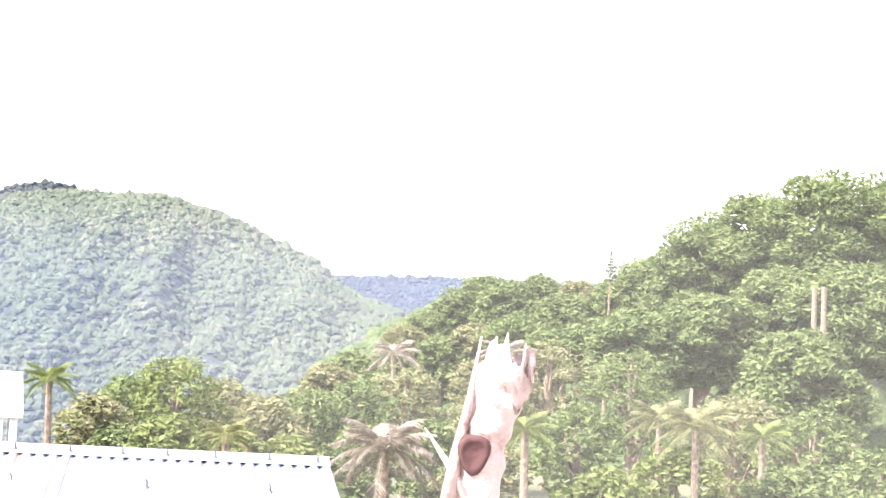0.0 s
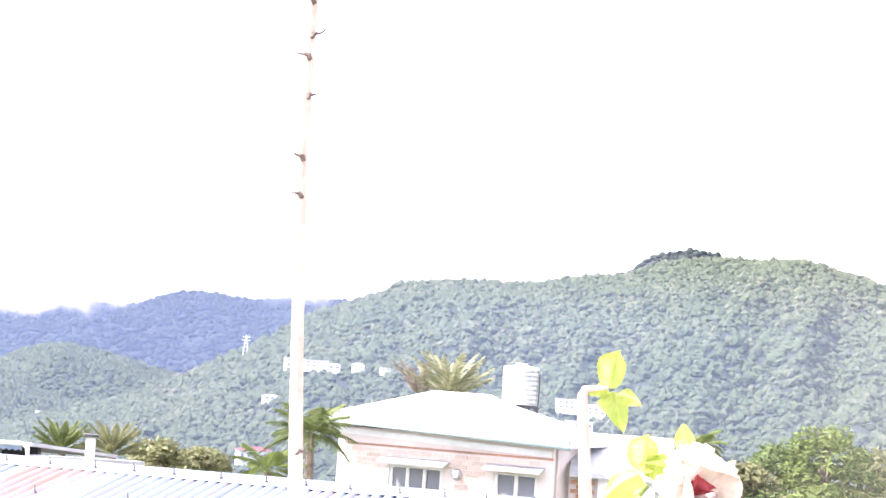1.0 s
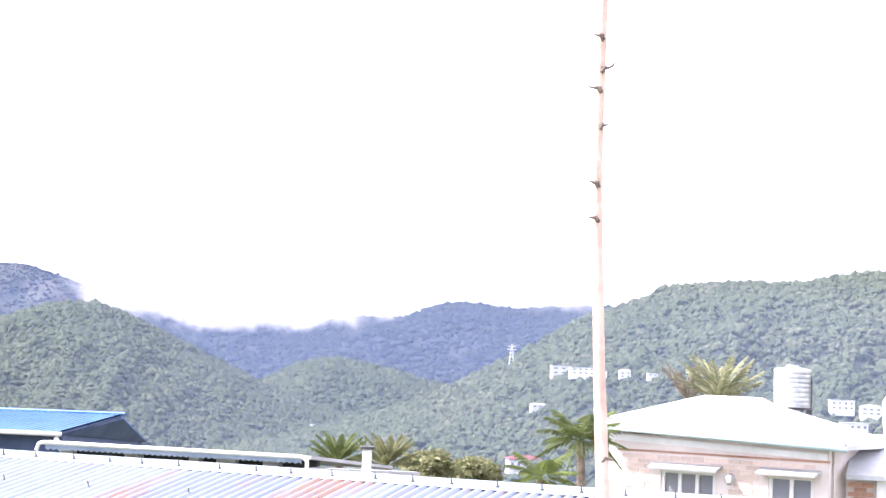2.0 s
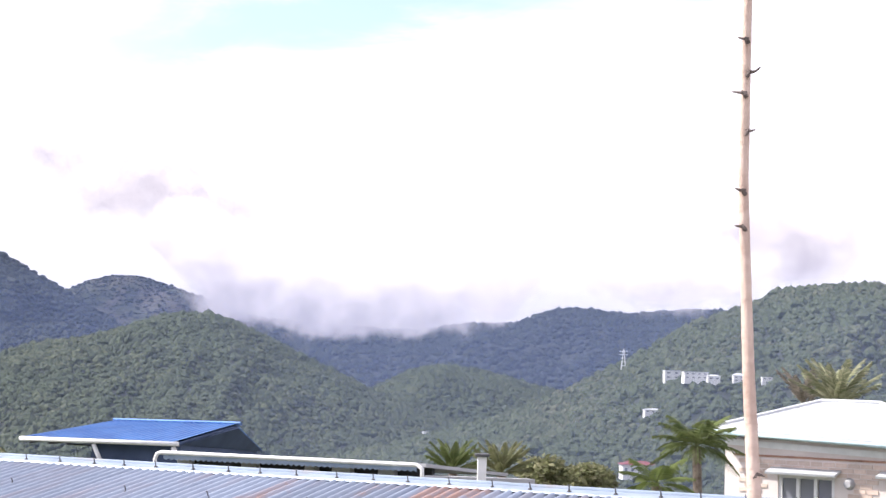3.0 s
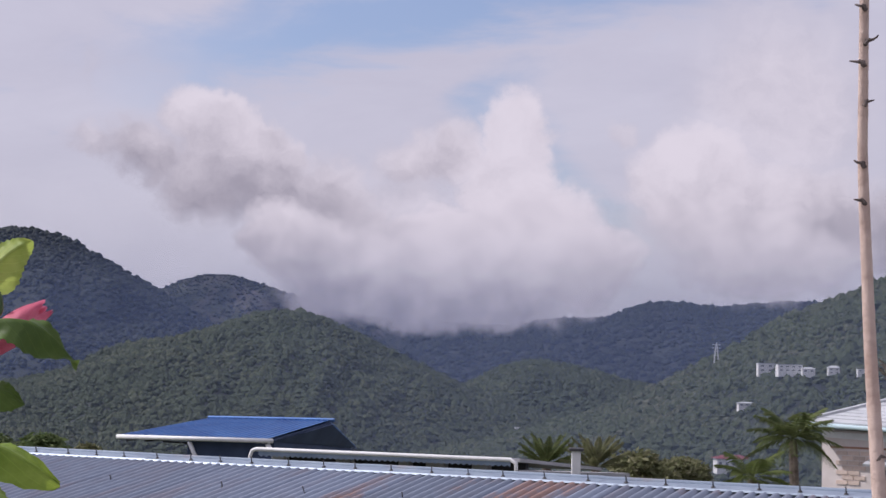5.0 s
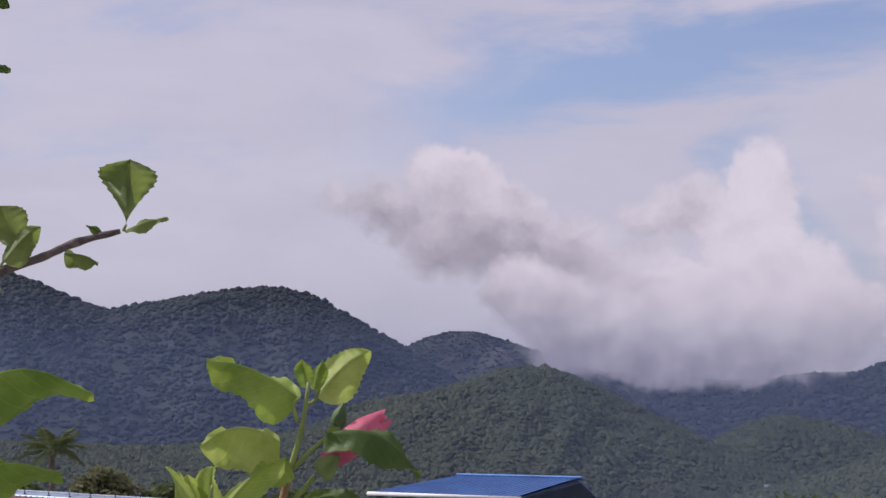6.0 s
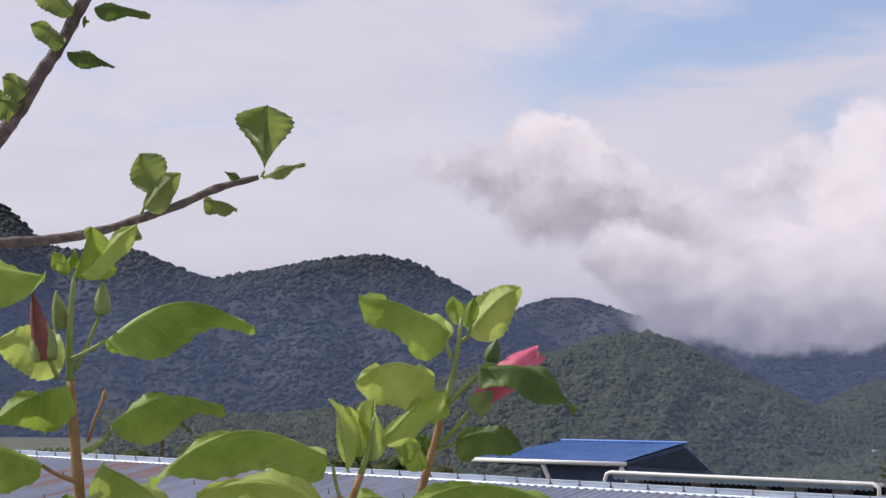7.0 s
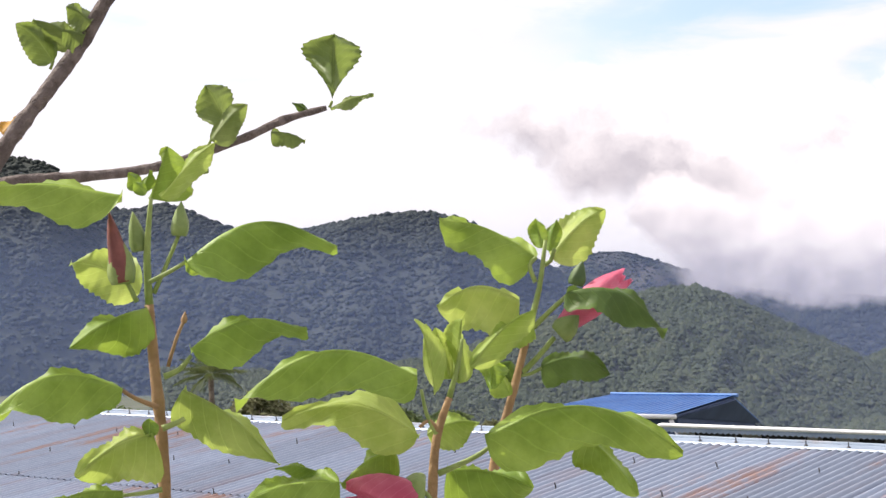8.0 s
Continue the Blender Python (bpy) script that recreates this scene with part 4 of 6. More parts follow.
# power pylon on the spur
pp, pd = on_hill(-7.33, 0.36)
pp += Vector((0, 0, 1.0))
ph = 34 * pd / 3080
pylon = thing("power_pylon", pp, "pale lattice power pylon on the hill spur", "pylon")
for sx, sy in ((-1, -1), (1, -1), (1, 1), (-1, 1)):
    bm = bmesh.new()
    tube(bm, [(sx * ph * 0.14, sy * ph * 0.14, -2), (sx * ph * 0.05, sy * ph * 0.05, ph * 0.6), (sx * ph * 0.015, sy * ph * 0.015, ph)], [0.2, 0.17, 0.13], 4)
    part("leg", bm, WHITE_PAINT, pylon)
for k, z in enumerate((0.15, 0.35, 0.55, 0.72, 0.88)):
    bm = bmesh.new()
    wd = ph * (0.14 if k < 3 else 0.22)
    tube(bm, [(-wd, 0, ph * z), (wd, 0, ph * z)], [0.18, 0.18], 4)
    part("crossarm", bm, WHITE_PAINT, pylon)

# ---- trees ----


def leaf_cards(centres, spread, count, size, flat=0.7):
    """Many small folded leaf clumps round the given centres."""
    vs, fs = [], []
    for c, s in zip(centres, spread):
        n = max(4, int(count))
        d = rng.normal(size=(n, 3))
        d /= np.linalg.norm(d, axis=1, keepdims=True)
        d[:, 2] = np.where(d[:, 2] < -0.2, d[:, 2] * 0.5, d[:, 2])
        pos = np.asarray(c) + d * s * rng.uniform(0.55, 1.0, (n, 1)) * np.array([1, 1, flat])
        t = rng.normal(size=(n, 3)) * np.array([1, 1, 0.5])
        t /= np.linalg.norm(t, axis=1, keepdims=True)
        nn = d + rng.normal(size=(n, 3)) * 0.5 + np.array([0, 0, 0.5])
        b = np.cross(nn, t)
        b /= np.linalg.norm(b, axis=1, keepdims=True) + 1e-9
        nn = np.cross(t, b)
        L = size * rng.uniform(0.6, 1.3, (n, 1))
        base = len(vs)
        quad = np.stack([pos - t * L, pos + b * L * 0.42 + nn * L * 0.08, pos + t * L * 1.0 - nn * L * 0.12, pos - b * L * 0.42 + nn * L * 0.08], 1).reshape(-1, 3)
        vs += quad.tolist()
        fs += [(base + 4 * i, base + 4 * i + 1, base + 4 * i + 2, base + 4 * i + 3) for i in range(n)]
    return vs, fs


def tree(az, top, d, wide, leaf, label, ratio=1.2, cards=70, size=0.22, base_z=None):
    """A broadleaf tree whose top shows at that heading and height; wide: the crown's half width in metres."""
    p = at(az, top, d)
    r = math.hypot(p.x, p.y)
    ground = float(valley(r)) if base_z is None else base_z
    ob = thing("tree", (p.x, p.y, ground), label, "tree", "trees beyond the roofs")
    h = max(p.z - ground, 2.0)
    tall = min(h * 0.8, wide * 2 * ratio)
    bm = bmesh.new()
    tube(bm, [(0, 0, -0.3), (0.1, 0.05, h * 0.35), (-0.05, 0.1, h * 0.7), (0, 0, h * 0.92)], [wide * 0.10, wide * 0.08, wide * 0.05, wide * 0.015], 8)
    n = 26
    cs, ss = [], []
    for i in range(n):
        a = i * 2.39996 + rng.uniform(-0.3, 0.3)
        f = (i + 0.5) / n
        z = h - tall * 0.12 - tall * 0.82 * f
        rad = wide * math.sqrt(max(0.05, 1 - abs(2 * f - 1.05) ** 2.2)) * rng.uniform(0.45, 0.85)
        c = Vector((math.cos(a) * rad, math.sin(a) * rad, z))
        cs.append(c[:])
        ss.append(wide * rng.uniform(0.26, 0.44))
        if i % 3 == 0:
            tube(bm, [(0, 0, max(0.3, z - wide * 0.8)), c * 0.6 + Vector((0, 0, z * 0.4 - 0.2)), c], [wide * 0.035, wide * 0.025, wide * 0.008], 5, False)
    part("trunk", bm, BARK, ob)
    vs, fs = leaf_cards(cs, ss, cards * 1.75, size * 0.64)
    mesh_object("crown", vs, fs, leaf, ob)
    return ob


def palm(az, top, d, reach, label, leaf=None, fronds=15, droop=0.9, fan=False, base_z=None, spread=1.35):
    """A palm whose crown's heart shows at that heading and height; reach: frond length in metres."""
    p = at(az, top, d)
    ground = float(valley(math.hypot(p.x, p.y))) if base_z is None else base_z
    ob = thing("palm_tree", (p.x, p.y, ground), label, "palm tree", "palms beyond the roofs")
    h = max(p.z - ground, 1.5)
    bm = bmesh.new()
    tube(bm, [(0, 0, -0.3), (0.05, 0, h * 0.3), (0.08, 0.03, h * 0.65), (0, 0, h)], [0.15, 0.12, 0.11, 0.1], 8)
    part("trunk", bm, BARK, ob)
    for k in range(fronds):
        a = k * 2.39996
        rise = (1.5 if fan else 1.25) - spread * (k / fronds)
        pts = []
        for i in range(9):
            t = i / 8
            out = reach * t * math.cos(rise * (1 - 0.3 * t))
            z = reach * (t * math.sin(rise) - droop * t * t * (0.35 + 0.3 * k / fronds))
            pts.append(Vector((math.cos(a) * out, math.sin(a) * out, h + z)))
        side = Vector((-math.sin(a), math.cos(a), 0))
        vs, fs = [], []
        for i in range(36):
            t = 0.16 + 0.84 * i / 35
            f = t * 8
            j = min(int(f), 7)
            c = pts[j].lerp(pts[j + 1], f - j)
            along = (pts[j + 1] - pts[j]).normalized()
            ln = reach * ((0.24 if fan else 0.30) * math.sin(math.pi * min(1, 0.15 + 0.8 * t)) + 0.05) * rng.uniform(0.85, 1.1)
            wd = reach * 0.0075 * (1.4 if fan else 1)
            for sg in (-1, 1):
                dirn = (side * sg * (0.5 if fan else 0.85) + along * (1.1 if fan else 0.75) + Vector((0, 0, -0.30 + rng.uniform(-0.2, 0.15)))).normalized()
                b = len(vs)
                vs += [c - along * wd, c + along * wd, c + dirn * ln * 0.6 + along * wd * 0.8 + Vector((0, 0, 0.02)), c + dirn * ln + Vector((0, 0, -0.12 * ln)), c + dirn * ln * 0.6 - along * wd * 0.8]
                fs.append((b, b + 1, b + 2, b + 3, b + 4))
        for q, (c0, c1) in enumerate(zip(pts, pts[1:])):
            b = len(vs)
            wd = reach * 0.012 * (1 - q / 9)
            vs += [c0 - side * wd, c0 + side * wd, c1 + side * wd * 0.85, c1 - side * wd * 0.85, c0 - Vector((0, 0, wd)), c1 - Vector((0, 0, wd))]
            fs += [(b, b + 1, b + 2, b + 3), (b, b + 3, b + 5, b + 4), (b + 1, b + 4, b + 5, b + 2)]
        mesh_object("frond", vs, fs, leaf or LEAF_PALM, ob)
    return ob


LEAF_FAN = canopy("fan_leaf", (0.15, 0.17, 0.09), (0.24, 0.25, 0.15), (0.36, 0.35, 0.24), 0.3, 0.2)
# behind the roofs in the middle
palm(-14.25, -0.75, 56, 1.6, "tall palm with upright pale green fronds behind the house", LEAF_FAN, 20, 0.22, True, spread=0.95)
palm(-13.2, -0.85, 57, 1.35, "palm with dry pale upright fronds behind the house", LEAF_DRY, 9, 0.15, True, spread=0.6)
palm(-9.85, -2.2, 40, 1.1, "green palm beside the house", LEAF_PALM, 20, 0.85)
palm(-8.6, -3.5, 36, 0.9, "young yellow-green palm behind the roof", LEAF_YELLOW, 12)
palm(-3.55, -3.3, 36, 0.75, "spiky green palm behind the vent post", LEAF_OLIVE, 20, 0.3, True, spread=1.25)
palm(-1.95, -3.25, 38, 0.75, "spiky green palm behind the low house", LEAF_PALM, 18, 0.3, True, spread=1.25)
tree(-4.9, -2.55, 60, 1.5, LEAF_OLIVE, "bushy olive green tree behind the roofs", 0.9)
tree(-6.1, -2.75, 66, 1.5, LEAF_OLIVE, "bushy olive tree with open twigs", 0.9)
tree(-6.5, -2.9, 90, 1.5, LEAF_OLIVE, "dark green tree in the valley", 0.9)
tree(14.4, -2.35, 48, 1.1, LEAF_TREE, "small leafy tree beside the blue shed", 0.9)
tree(13.0, -2.75, 52, 0.6, LEAF_OLIVE, "brownish shrub beside the blue shed", 0.9)
for az, el, wd, mat in ((16.2, -2.3, 1.2, LEAF_TREE), (18.4, -2.25, 1.3, LEAF_TREE), (20.6, -1.75, 1.4, LEAF_OLIVE), (23.0, -2.3, 1.3, LEAF_TREE), (25.5, -2.2, 1.6, LEAF_TREE), (28.0, -1.9, 1.5, LEAF_OLIVE), (30.5, -1.6, 1.8, LEAF_TREE)):
    tree(az, el, 56, wd, mat, "leafy green tree in the hedge line behind the long roof", 0.8)
palm(22.2, -1.3, 62, 1.3, "dark palm behind the long roof", LEAF_PALM, 16, 0.8)

# the bank of trees and palms beyond the roof's end
palm(-22.45, -1.75, 52, 0.95, "bright green palm with hanging dry fronds", LEAF_YELLOW, 14, 1.1)
BANK = (
    (-23.9, -1.95, 56, 1.5, LEAF_OLIVE), (-25.2, -1.2, 60, 1.7, LEAF_TREE), (-26.5, -0.6, 58, 1.9, LEAF_YELLOW), (-27.9, -1.3, 62, 1.7, LEAF_OLIVE),
    (-29.4, -1.7, 60, 1.6, LEAF_OLIVE), (-30.9, -1.4, 64, 1.9, LEAF_TREE), (-32.3, -1.0, 66, 1.9, LEAF_TREE), (-33.9, -0.6, 70, 2.0, LEAF_OLIVE),
    (-28.6, -2.9, 50, 1.2, LEAF_YELLOW), (-30.4, -3.1, 50, 1.1, LEAF_YELLOW), (-24.6, -3.0, 52, 1.3, LEAF_TREE), (-26.3, -2.6, 50, 1.3, LEAF_YELLOW), (-32.6, -2.6, 54, 1.4, LEAF_TREE),
    (-36.5, -0.1, 80, 2.4, LEAF_OLIVE), (-38.5, 0.6, 84, 2.6, LEAF_OLIVE), (-39.6, -1.4, 64, 2.0, LEAF_TREE), (-41.2, 0.4, 82, 2.6, LEAF_TREE),
    (-42.8, -2.6, 56, 1.7, LEAF_YELLOW), (-44.6, -0.9, 70, 2.6, LEAF_OLIVE), (-47.2, -1.2, 68, 2.6, LEAF_TREE), (-46.4, -3.2, 54, 1.7, LEAF_TREE), (-49.3, -2.4, 56, 2.0, LEAF_TREE), (-36.6, -2.8, 56, 1.6, LEAF_OLIVE), (-40.6, -3.6, 52, 1.4, LEAF_YELLOW), (-34.8, -2.2, 60, 1.6, LEAF_TREE),
)
for az, el, d, wd, mat in BANK:
    tree(az, el, d, wd, mat, {LEAF_OLIVE: "olive and tan leafy tree", LEAF_YELLOW: "bright yellow-green vine-covered tree", LEAF_TREE: "full green broadleaf tree"}[mat] + " beyond the roof", 1.0)
GIANTS = ((-41.6, 3.2, 150, 5.0), (-43.2, 4.6, 140, 5.2), (-44.9, 5.6, 145, 5.4), (-47.0, 6.4, 140, 6.4), (-49.6, 6.6, 145, 7.0), (-45.8, 3.2, 125, 4.6), (-43.3, 2.3, 120, 4.2), (-48.3, 3.4, 122, 5.0), (-41.4, 1.6, 118, 3.8), (-46.6, 1.2, 105, 4.2), (-38.9, 2.0, 150, 3.4), (-37.0, 2.3, 170, 3.6))
for az, el, d, wd in ((-33.6, 0.7, 175, 3.0), (-34.4, 1.2, 190, 3.0), (-35.3, 2.0, 195, 3.2), (-36.2, 2.5, 200, 3.4), (-38.0, 2.6, 190, 3.2), (-39.3, 2.5, 185, 3.2), (-40.3, 2.3, 180, 3.0),
                      (-34.9, 0.4, 150, 2.8), (-36.0, 0.9, 150, 3.0), (-37.4, 1.2, 145, 3.0), (-38.6, 0.9, 140, 3.0), (-39.8, 1.2, 140, 3.0), (-33.2, -0.2, 140, 2.6), (-32.0, -0.3, 150, 2.6), (-31.2, -0.7, 130, 2.4)):
    tree(az, el, d, wd, LEAF_TREE if (az * 10) % 3 else LEAF_OLIVE, "dense green forest tree on the near hillside", 0.8, 110, 0.42, base_z=-2.0)
for az, el, d, wd in GIANTS:
    tree(az, el, d, wd, LEAF_TREE, "huge dark green forest tree with layered crown", 0.8, 330, 0.40, base_z=-2.0)
palm(-37.9, -2.6, 48, 1.0, "green palm with slim grey trunk beyond the roof", LEAF_PALM, 14, 1.1)
palm(-33.4, -3.5, 40, 1.4, "old palm with grey dry fronds", LEAF_DRY, 22, 1.2)
palm(-28.2, -3.3, 46, 0.9, "small palm with drooping fronds", LEAF_OLIVE, 13, 1.2)
palm(-33.4, -0.35, 75, 1.3, "dry tan palm among the trees", LEAF_DRY, 16, 1.2)
palm(-37.0, -0.2, 78, 1.5, "dry tan palm among the trees", LEAF_DRY, 16, 1.2)
palm(-43.4, -2.2, 52, 1.4, "broad palm with arching fronds", LEAF_OLIVE, 18, 1.1)
palm(-42.2, -2.0, 56, 1.2, "palm with yellowing fronds", LEAF_OLIVE, 16, 1.1)
palm(-45.5, -2.4, 58, 1.1, "young green palm in the thicket", LEAF_PALM, 14, 1.0)
conifer_p = at(-40.3, 3.45, 118)
conifer = thing("conifer", (conifer_p.x, conifer_p.y, 0), "slim grey conifer on the skyline", "tree")
bm = bmesh.new()
tube(bm, [(0, 0, 0), (0, 0, conifer_p.z)], [0.18, 0.03], 6)
part("trunk", bm, BARK, conifer)
cs = [(0, 0, conifer_p.z - 0.15 - 0.2 * i) for i in range(10)]
vs, fs = leaf_cards(cs, [0.08 + 0.045 * i for i in range(10)], 50, 0.10, 0.4)
mesh_object("crown", vs, fs, FOREST_NEAR, conifer)

for az, el in ((-46.9, 2.55), (-47.2, 2.6)):
    p = at(az, el, 112)
    pole = thing("dead_tree", (p.x, p.y, -2.0), "pale bare tree trunk among dark foliage", "tree", "dead trees on the hillside")
    bm = bmesh.new()
    tube(bm, [(0, 0, 0), (0.1, 0, (p.z + 2) * 0.6), (0, 0.05, p.z + 2)], [0.22, 0.2, 0.16], 8)
    part("trunk", bm, BARK, pole)

# ---- the terrace with its potted shrubs ----
FLOOR_Z = E - 1.55
CEMENT = surface("cement", (0.30, 0.29, 0.28), (0.40, 0.39, 0.37), 5.0, 0.9)
CLAY = surface("clay_pot", (0.30, 0.13, 0.08), (0.40, 0.19, 0.12), 9.0, 0.85)
SOIL = surface("potting_soil", (0.04, 0.03, 0.02), (0.08, 0.06, 0.045), 30.0, 0.95)
TWIG = surface("grey_twig", (0.085, 0.065, 0.058), (0.20, 0.16, 0.145), 90.0, 0.85, bump=0.6)
STEM_BROWN = surface("young_bark", (0.22, 0.13, 0.055), (0.36, 0.22, 0.10), 70.0, 0.7, bump=0.35, dirt=(0.14, 0.10, 0.05), dirt_scale=14.0)
STEM_GREEN = surface("green_stalk", (0.16, 0.22, 0.045), (0.26, 0.32, 0.085), 60.0, 0.55)
CANE = surface("cane_bark", (0.50, 0.37, 0.31), (0.64, 0.50, 0.43), 45.0, 0.75, bump=0.3, dirt=(0.27, 0.15, 0.10), dirt_scale=9.0)
CALYX = surface("calyx", (0.14, 0.20, 0.05), (0.24, 0.30, 0.09), 80.0, 0.6)
CALYX_DARK = surface("dark_calyx", (0.05, 0.09, 0.02), (0.09, 0.14, 0.035), 80.0, 0.6)
BUD_RED = surface("red_bud", (0.13, 0.035, 0.030), (0.24, 0.075, 0.055), 60.0, 0.6)
PALE_WOOD = surface("pale_split_wood", (0.28, 0.21, 0.19), (0.44, 0.345, 0.315), 40.0, 0.8, bump=0.4, dirt=(0.20, 0.075, 0.075), dirt_scale=30.0, dirt_from=0.52)
# reddish wood taken near-black: the darkness inside the knot is put into the colour
HOLLOW = surface("knot_hollow", (0.030, 0.014, 0.014), (0.075, 0.030, 0.030), 60.0, 0.9)


def leaf_skin(name, deep, light, glow, passes):
    """A leaf: midrib and side veins along its own length, darker and lighter cells, light shining through."""
    def build(s):
        uv = s.n("ShaderNodeTexCoord").outputs["UV"]
        sep = s.n("ShaderNodeSeparateXYZ", None, Vector=uv)
        q = s.math("ABSOLUTE", s.math("SUBTRACT", sep.outputs[1], 0.5))
        rib = s.smooth(q, 0.022, 0.006)
        lane = s.math("FRACT", s.math("MULTIPLY", s.math("SUBTRACT", sep.outputs[0], s.math("MULTIPLY", q, 0.75)), 7.0))
        side = s.math("MULTIPLY", s.smooth(s.math("ABSOLUTE", s.math("SUBTRACT", lane, 0.5)), 0.07, 0.02), 0.5)
        vein = s.math("MAXIMUM", rib, side)
        obj = s.n("ShaderNodeTexCoord").outputs["Object"]
        cell = s.noise(obj, 38.0, 5, 0.6)
        c = s.mix(s.smooth(cell, 0.3, 0.72), deep, light)
        k = s.math("MULTIPLY_ADD", s.n("ShaderNodeObjectInfo").outputs["Random"], 0.4, 0.8)
        c = s.mix(1.0, c, s.n("ShaderNodeCombineColor", None, Red=k, Green=s.math("MULTIPLY_ADD", k, 0.7, 0.3), Blue=k).outputs[0], "MULTIPLY")
        c = s.mix(s.math("MULTIPLY", vein, 0.32), c, tuple(min(1, v * 1.7) for v in light))
        bump = s.n("ShaderNodeBump", None, Strength=0.35, Distance=0.002, Height=s.math("SUBTRACT", s.noise(obj, 160.0, 3), vein)).outputs[0]
        face = s.n("ShaderNodeBsdfPrincipled", None, Base_Color=c, Roughness=0.5, Specular_IOR_Level=0.35, Normal=bump).outputs[0]
        back = s.n("ShaderNodeBsdfTranslucent", None, Color=s.mix(0.5, c, glow), Normal=bump).outputs[0]
        return s.n("ShaderNodeMixShader", None, i0=passes, i1=face, i2=back).outputs[0]
    return material(name, build)


LEAF_HIB = leaf_skin("hibiscus_leaf", (0.12, 0.200, 0.026), (0.28, 0.39, 0.075), (0.52, 0.66, 0.08), 0.36)
LEAF_YOUNG = leaf_skin("young_leaf", (0.32, 0.40, 0.07), (0.50, 0.56, 0.17), (0.62, 0.70, 0.14), 0.42)
LEAF_LIME = leaf_skin("lime_leaf", (0.22, 0.31, 0.05), (0.42, 0.50, 0.14), (0.64, 0.74, 0.16), 0.40)
LEAF_SPRIG = leaf_skin("sprig_leaf", (0.100, 0.145, 0.036), (0.200, 0.250, 0.080), (0.36, 0.46, 0.08), 0.40)
LEAF_DARK = leaf_skin("dark_leaf", (0.055, 0.10, 0.020), (0.10, 0.16, 0.036), (0.20, 0.30, 0.04), 0.32)
LEAF_OLD = leaf_skin("old_leaf", (0.42, 0.22, 0.03), (0.55, 0.34, 0.06), (0.7, 0.4, 0.05), 0.35)
PETAL_PINK = leaf_skin("pink_petal", (0.58, 0.08, 0.17), (0.80, 0.26, 0.36), (0.90, 0.28, 0.40), 0.38)
PETAL_PALE = leaf_skin("pale_petal", (0.62, 0.50, 0.42), (0.78, 0.68, 0.60), (0.80, 0.70, 0.60), 0.35)
PETAL_RED = leaf_skin("red_throat", (0.26, 0.03, 0.04), (0.42, 0.07, 0.08), (0.5, 0.08, 0.1), 0.25)

bm = bmesh.new()
box(bm, (5.4, 5.2, 0.18), pose(0, 0.2, FLOOR_Z - 0.09))
tagged(part("terrace_floor", bm, CEMENT), "grey cement terrace floor", "floor", kind="structure")
bm = bmesh.new()
box(bm, (5.4, 5.2, FLOOR_Z - 0.19), pose(0, 0.2, (FLOOR_Z - 0.19) / 2))
tagged(part("terrace_wall", bm, PLASTER), "plain plastered wall under the terrace", "wall", kind="structure")


def potted(name, foot, label):
    """A clay pot with soil, whose plant grows from it."""
    ob = thing(name, (foot[0], foot[1], FLOOR_Z), label, "plant", "potted shrubs on the terrace")
    bm = bmesh.new()
    tube(bm, [(0, 0, 0), (0, 0, 0.22), (0, 0, 0.225), (0, 0, 0.27), (0, 0, 0.271), (0, 0, 0.235)], [0.085, 0.115, 0.128, 0.13, 0.112, 0.108], 20)
    part("pot", bm, CLAY, ob, "clay flower pot", True)
    bm = bmesh.new()
    tube(bm, [(0, 0, 0.236), (0, 0, 0.246)], [0.107, 0.104], 20)
    part("soil", bm, SOIL, ob, "dark potting soil")
    ob["foot"] = (foot[0], foot[1], FLOOR_Z)
    return ob


def local(ob, p):
    return Vector(p) - Vector(ob["foot"])


def stem(ob, name, points, radii, mat):
    """A knotty stem; the first stretch of a trunk runs down into the pot."""
    pts = [local(ob, p) for p in points]
    if name in ("stem", "trunk"):
        pts = [Vector((pts[0].x * 0.15, pts[0].y * 0.15, 0.2))] + [p for p in pts if p.z > 0.35]
        radii = radii[-(len(pts) - 1):]
        radii = [radii[0] * 1.15] + list(radii)
    if name == "stem" and mat is STEM_BROWN:
        radii = [r * 0.82 for r in radii]
        if len(pts) > 5:
            stem(ob, "shoot", [p + Vector(ob["foot"]) for p in pts[-3:]], [r * 0.95 for r in radii[-3:]], STEM_GREEN)
            pts, radii = pts[:-2], radii[:-2]
    fine, rad = [], []
    for i in range(len(pts) - 1):
        a, b = pts[max(i - 1, 0)], pts[min(i + 2, len(pts) - 1)]
        n = max(2, int((pts[i + 1] - pts[i]).length / 0.006)) if mat in (TWIG, CANE, STEM_BROWN) else 3
        n = min(n, 40)
        for k in range(n):
            t = k / n
            p, q = pts[i], pts[i + 1]
            c = 0.5 * ((2 * p) + (q - a) * t + (2 * a - 5 * p + 4 * q - b) * t * t + (3 * p - a - 3 * q + b) * t**3)
            r = radii[i] + (radii[i + 1] - radii[i]) * t
            knot = 1 + 0.035 * math.sin(len(fine) * 1.9) + (0.12 if len(fine) % 17 == 5 else 0) + (rng.uniform(-0.10, 0.14) if mat is TWIG else 0)
            fine.append(c)
            rad.append(r * (1 + (knot - 1) * 0.4 if mat is CANE else knot if mat in (TWIG, STEM_BROWN) else 1))
    fine.append(pts[-1])
    rad.append(radii[-1])
    bm = bmesh.new()
    tube(bm, fine, rad, 10)
    return part(name, bm, mat, ob, smooth=True)


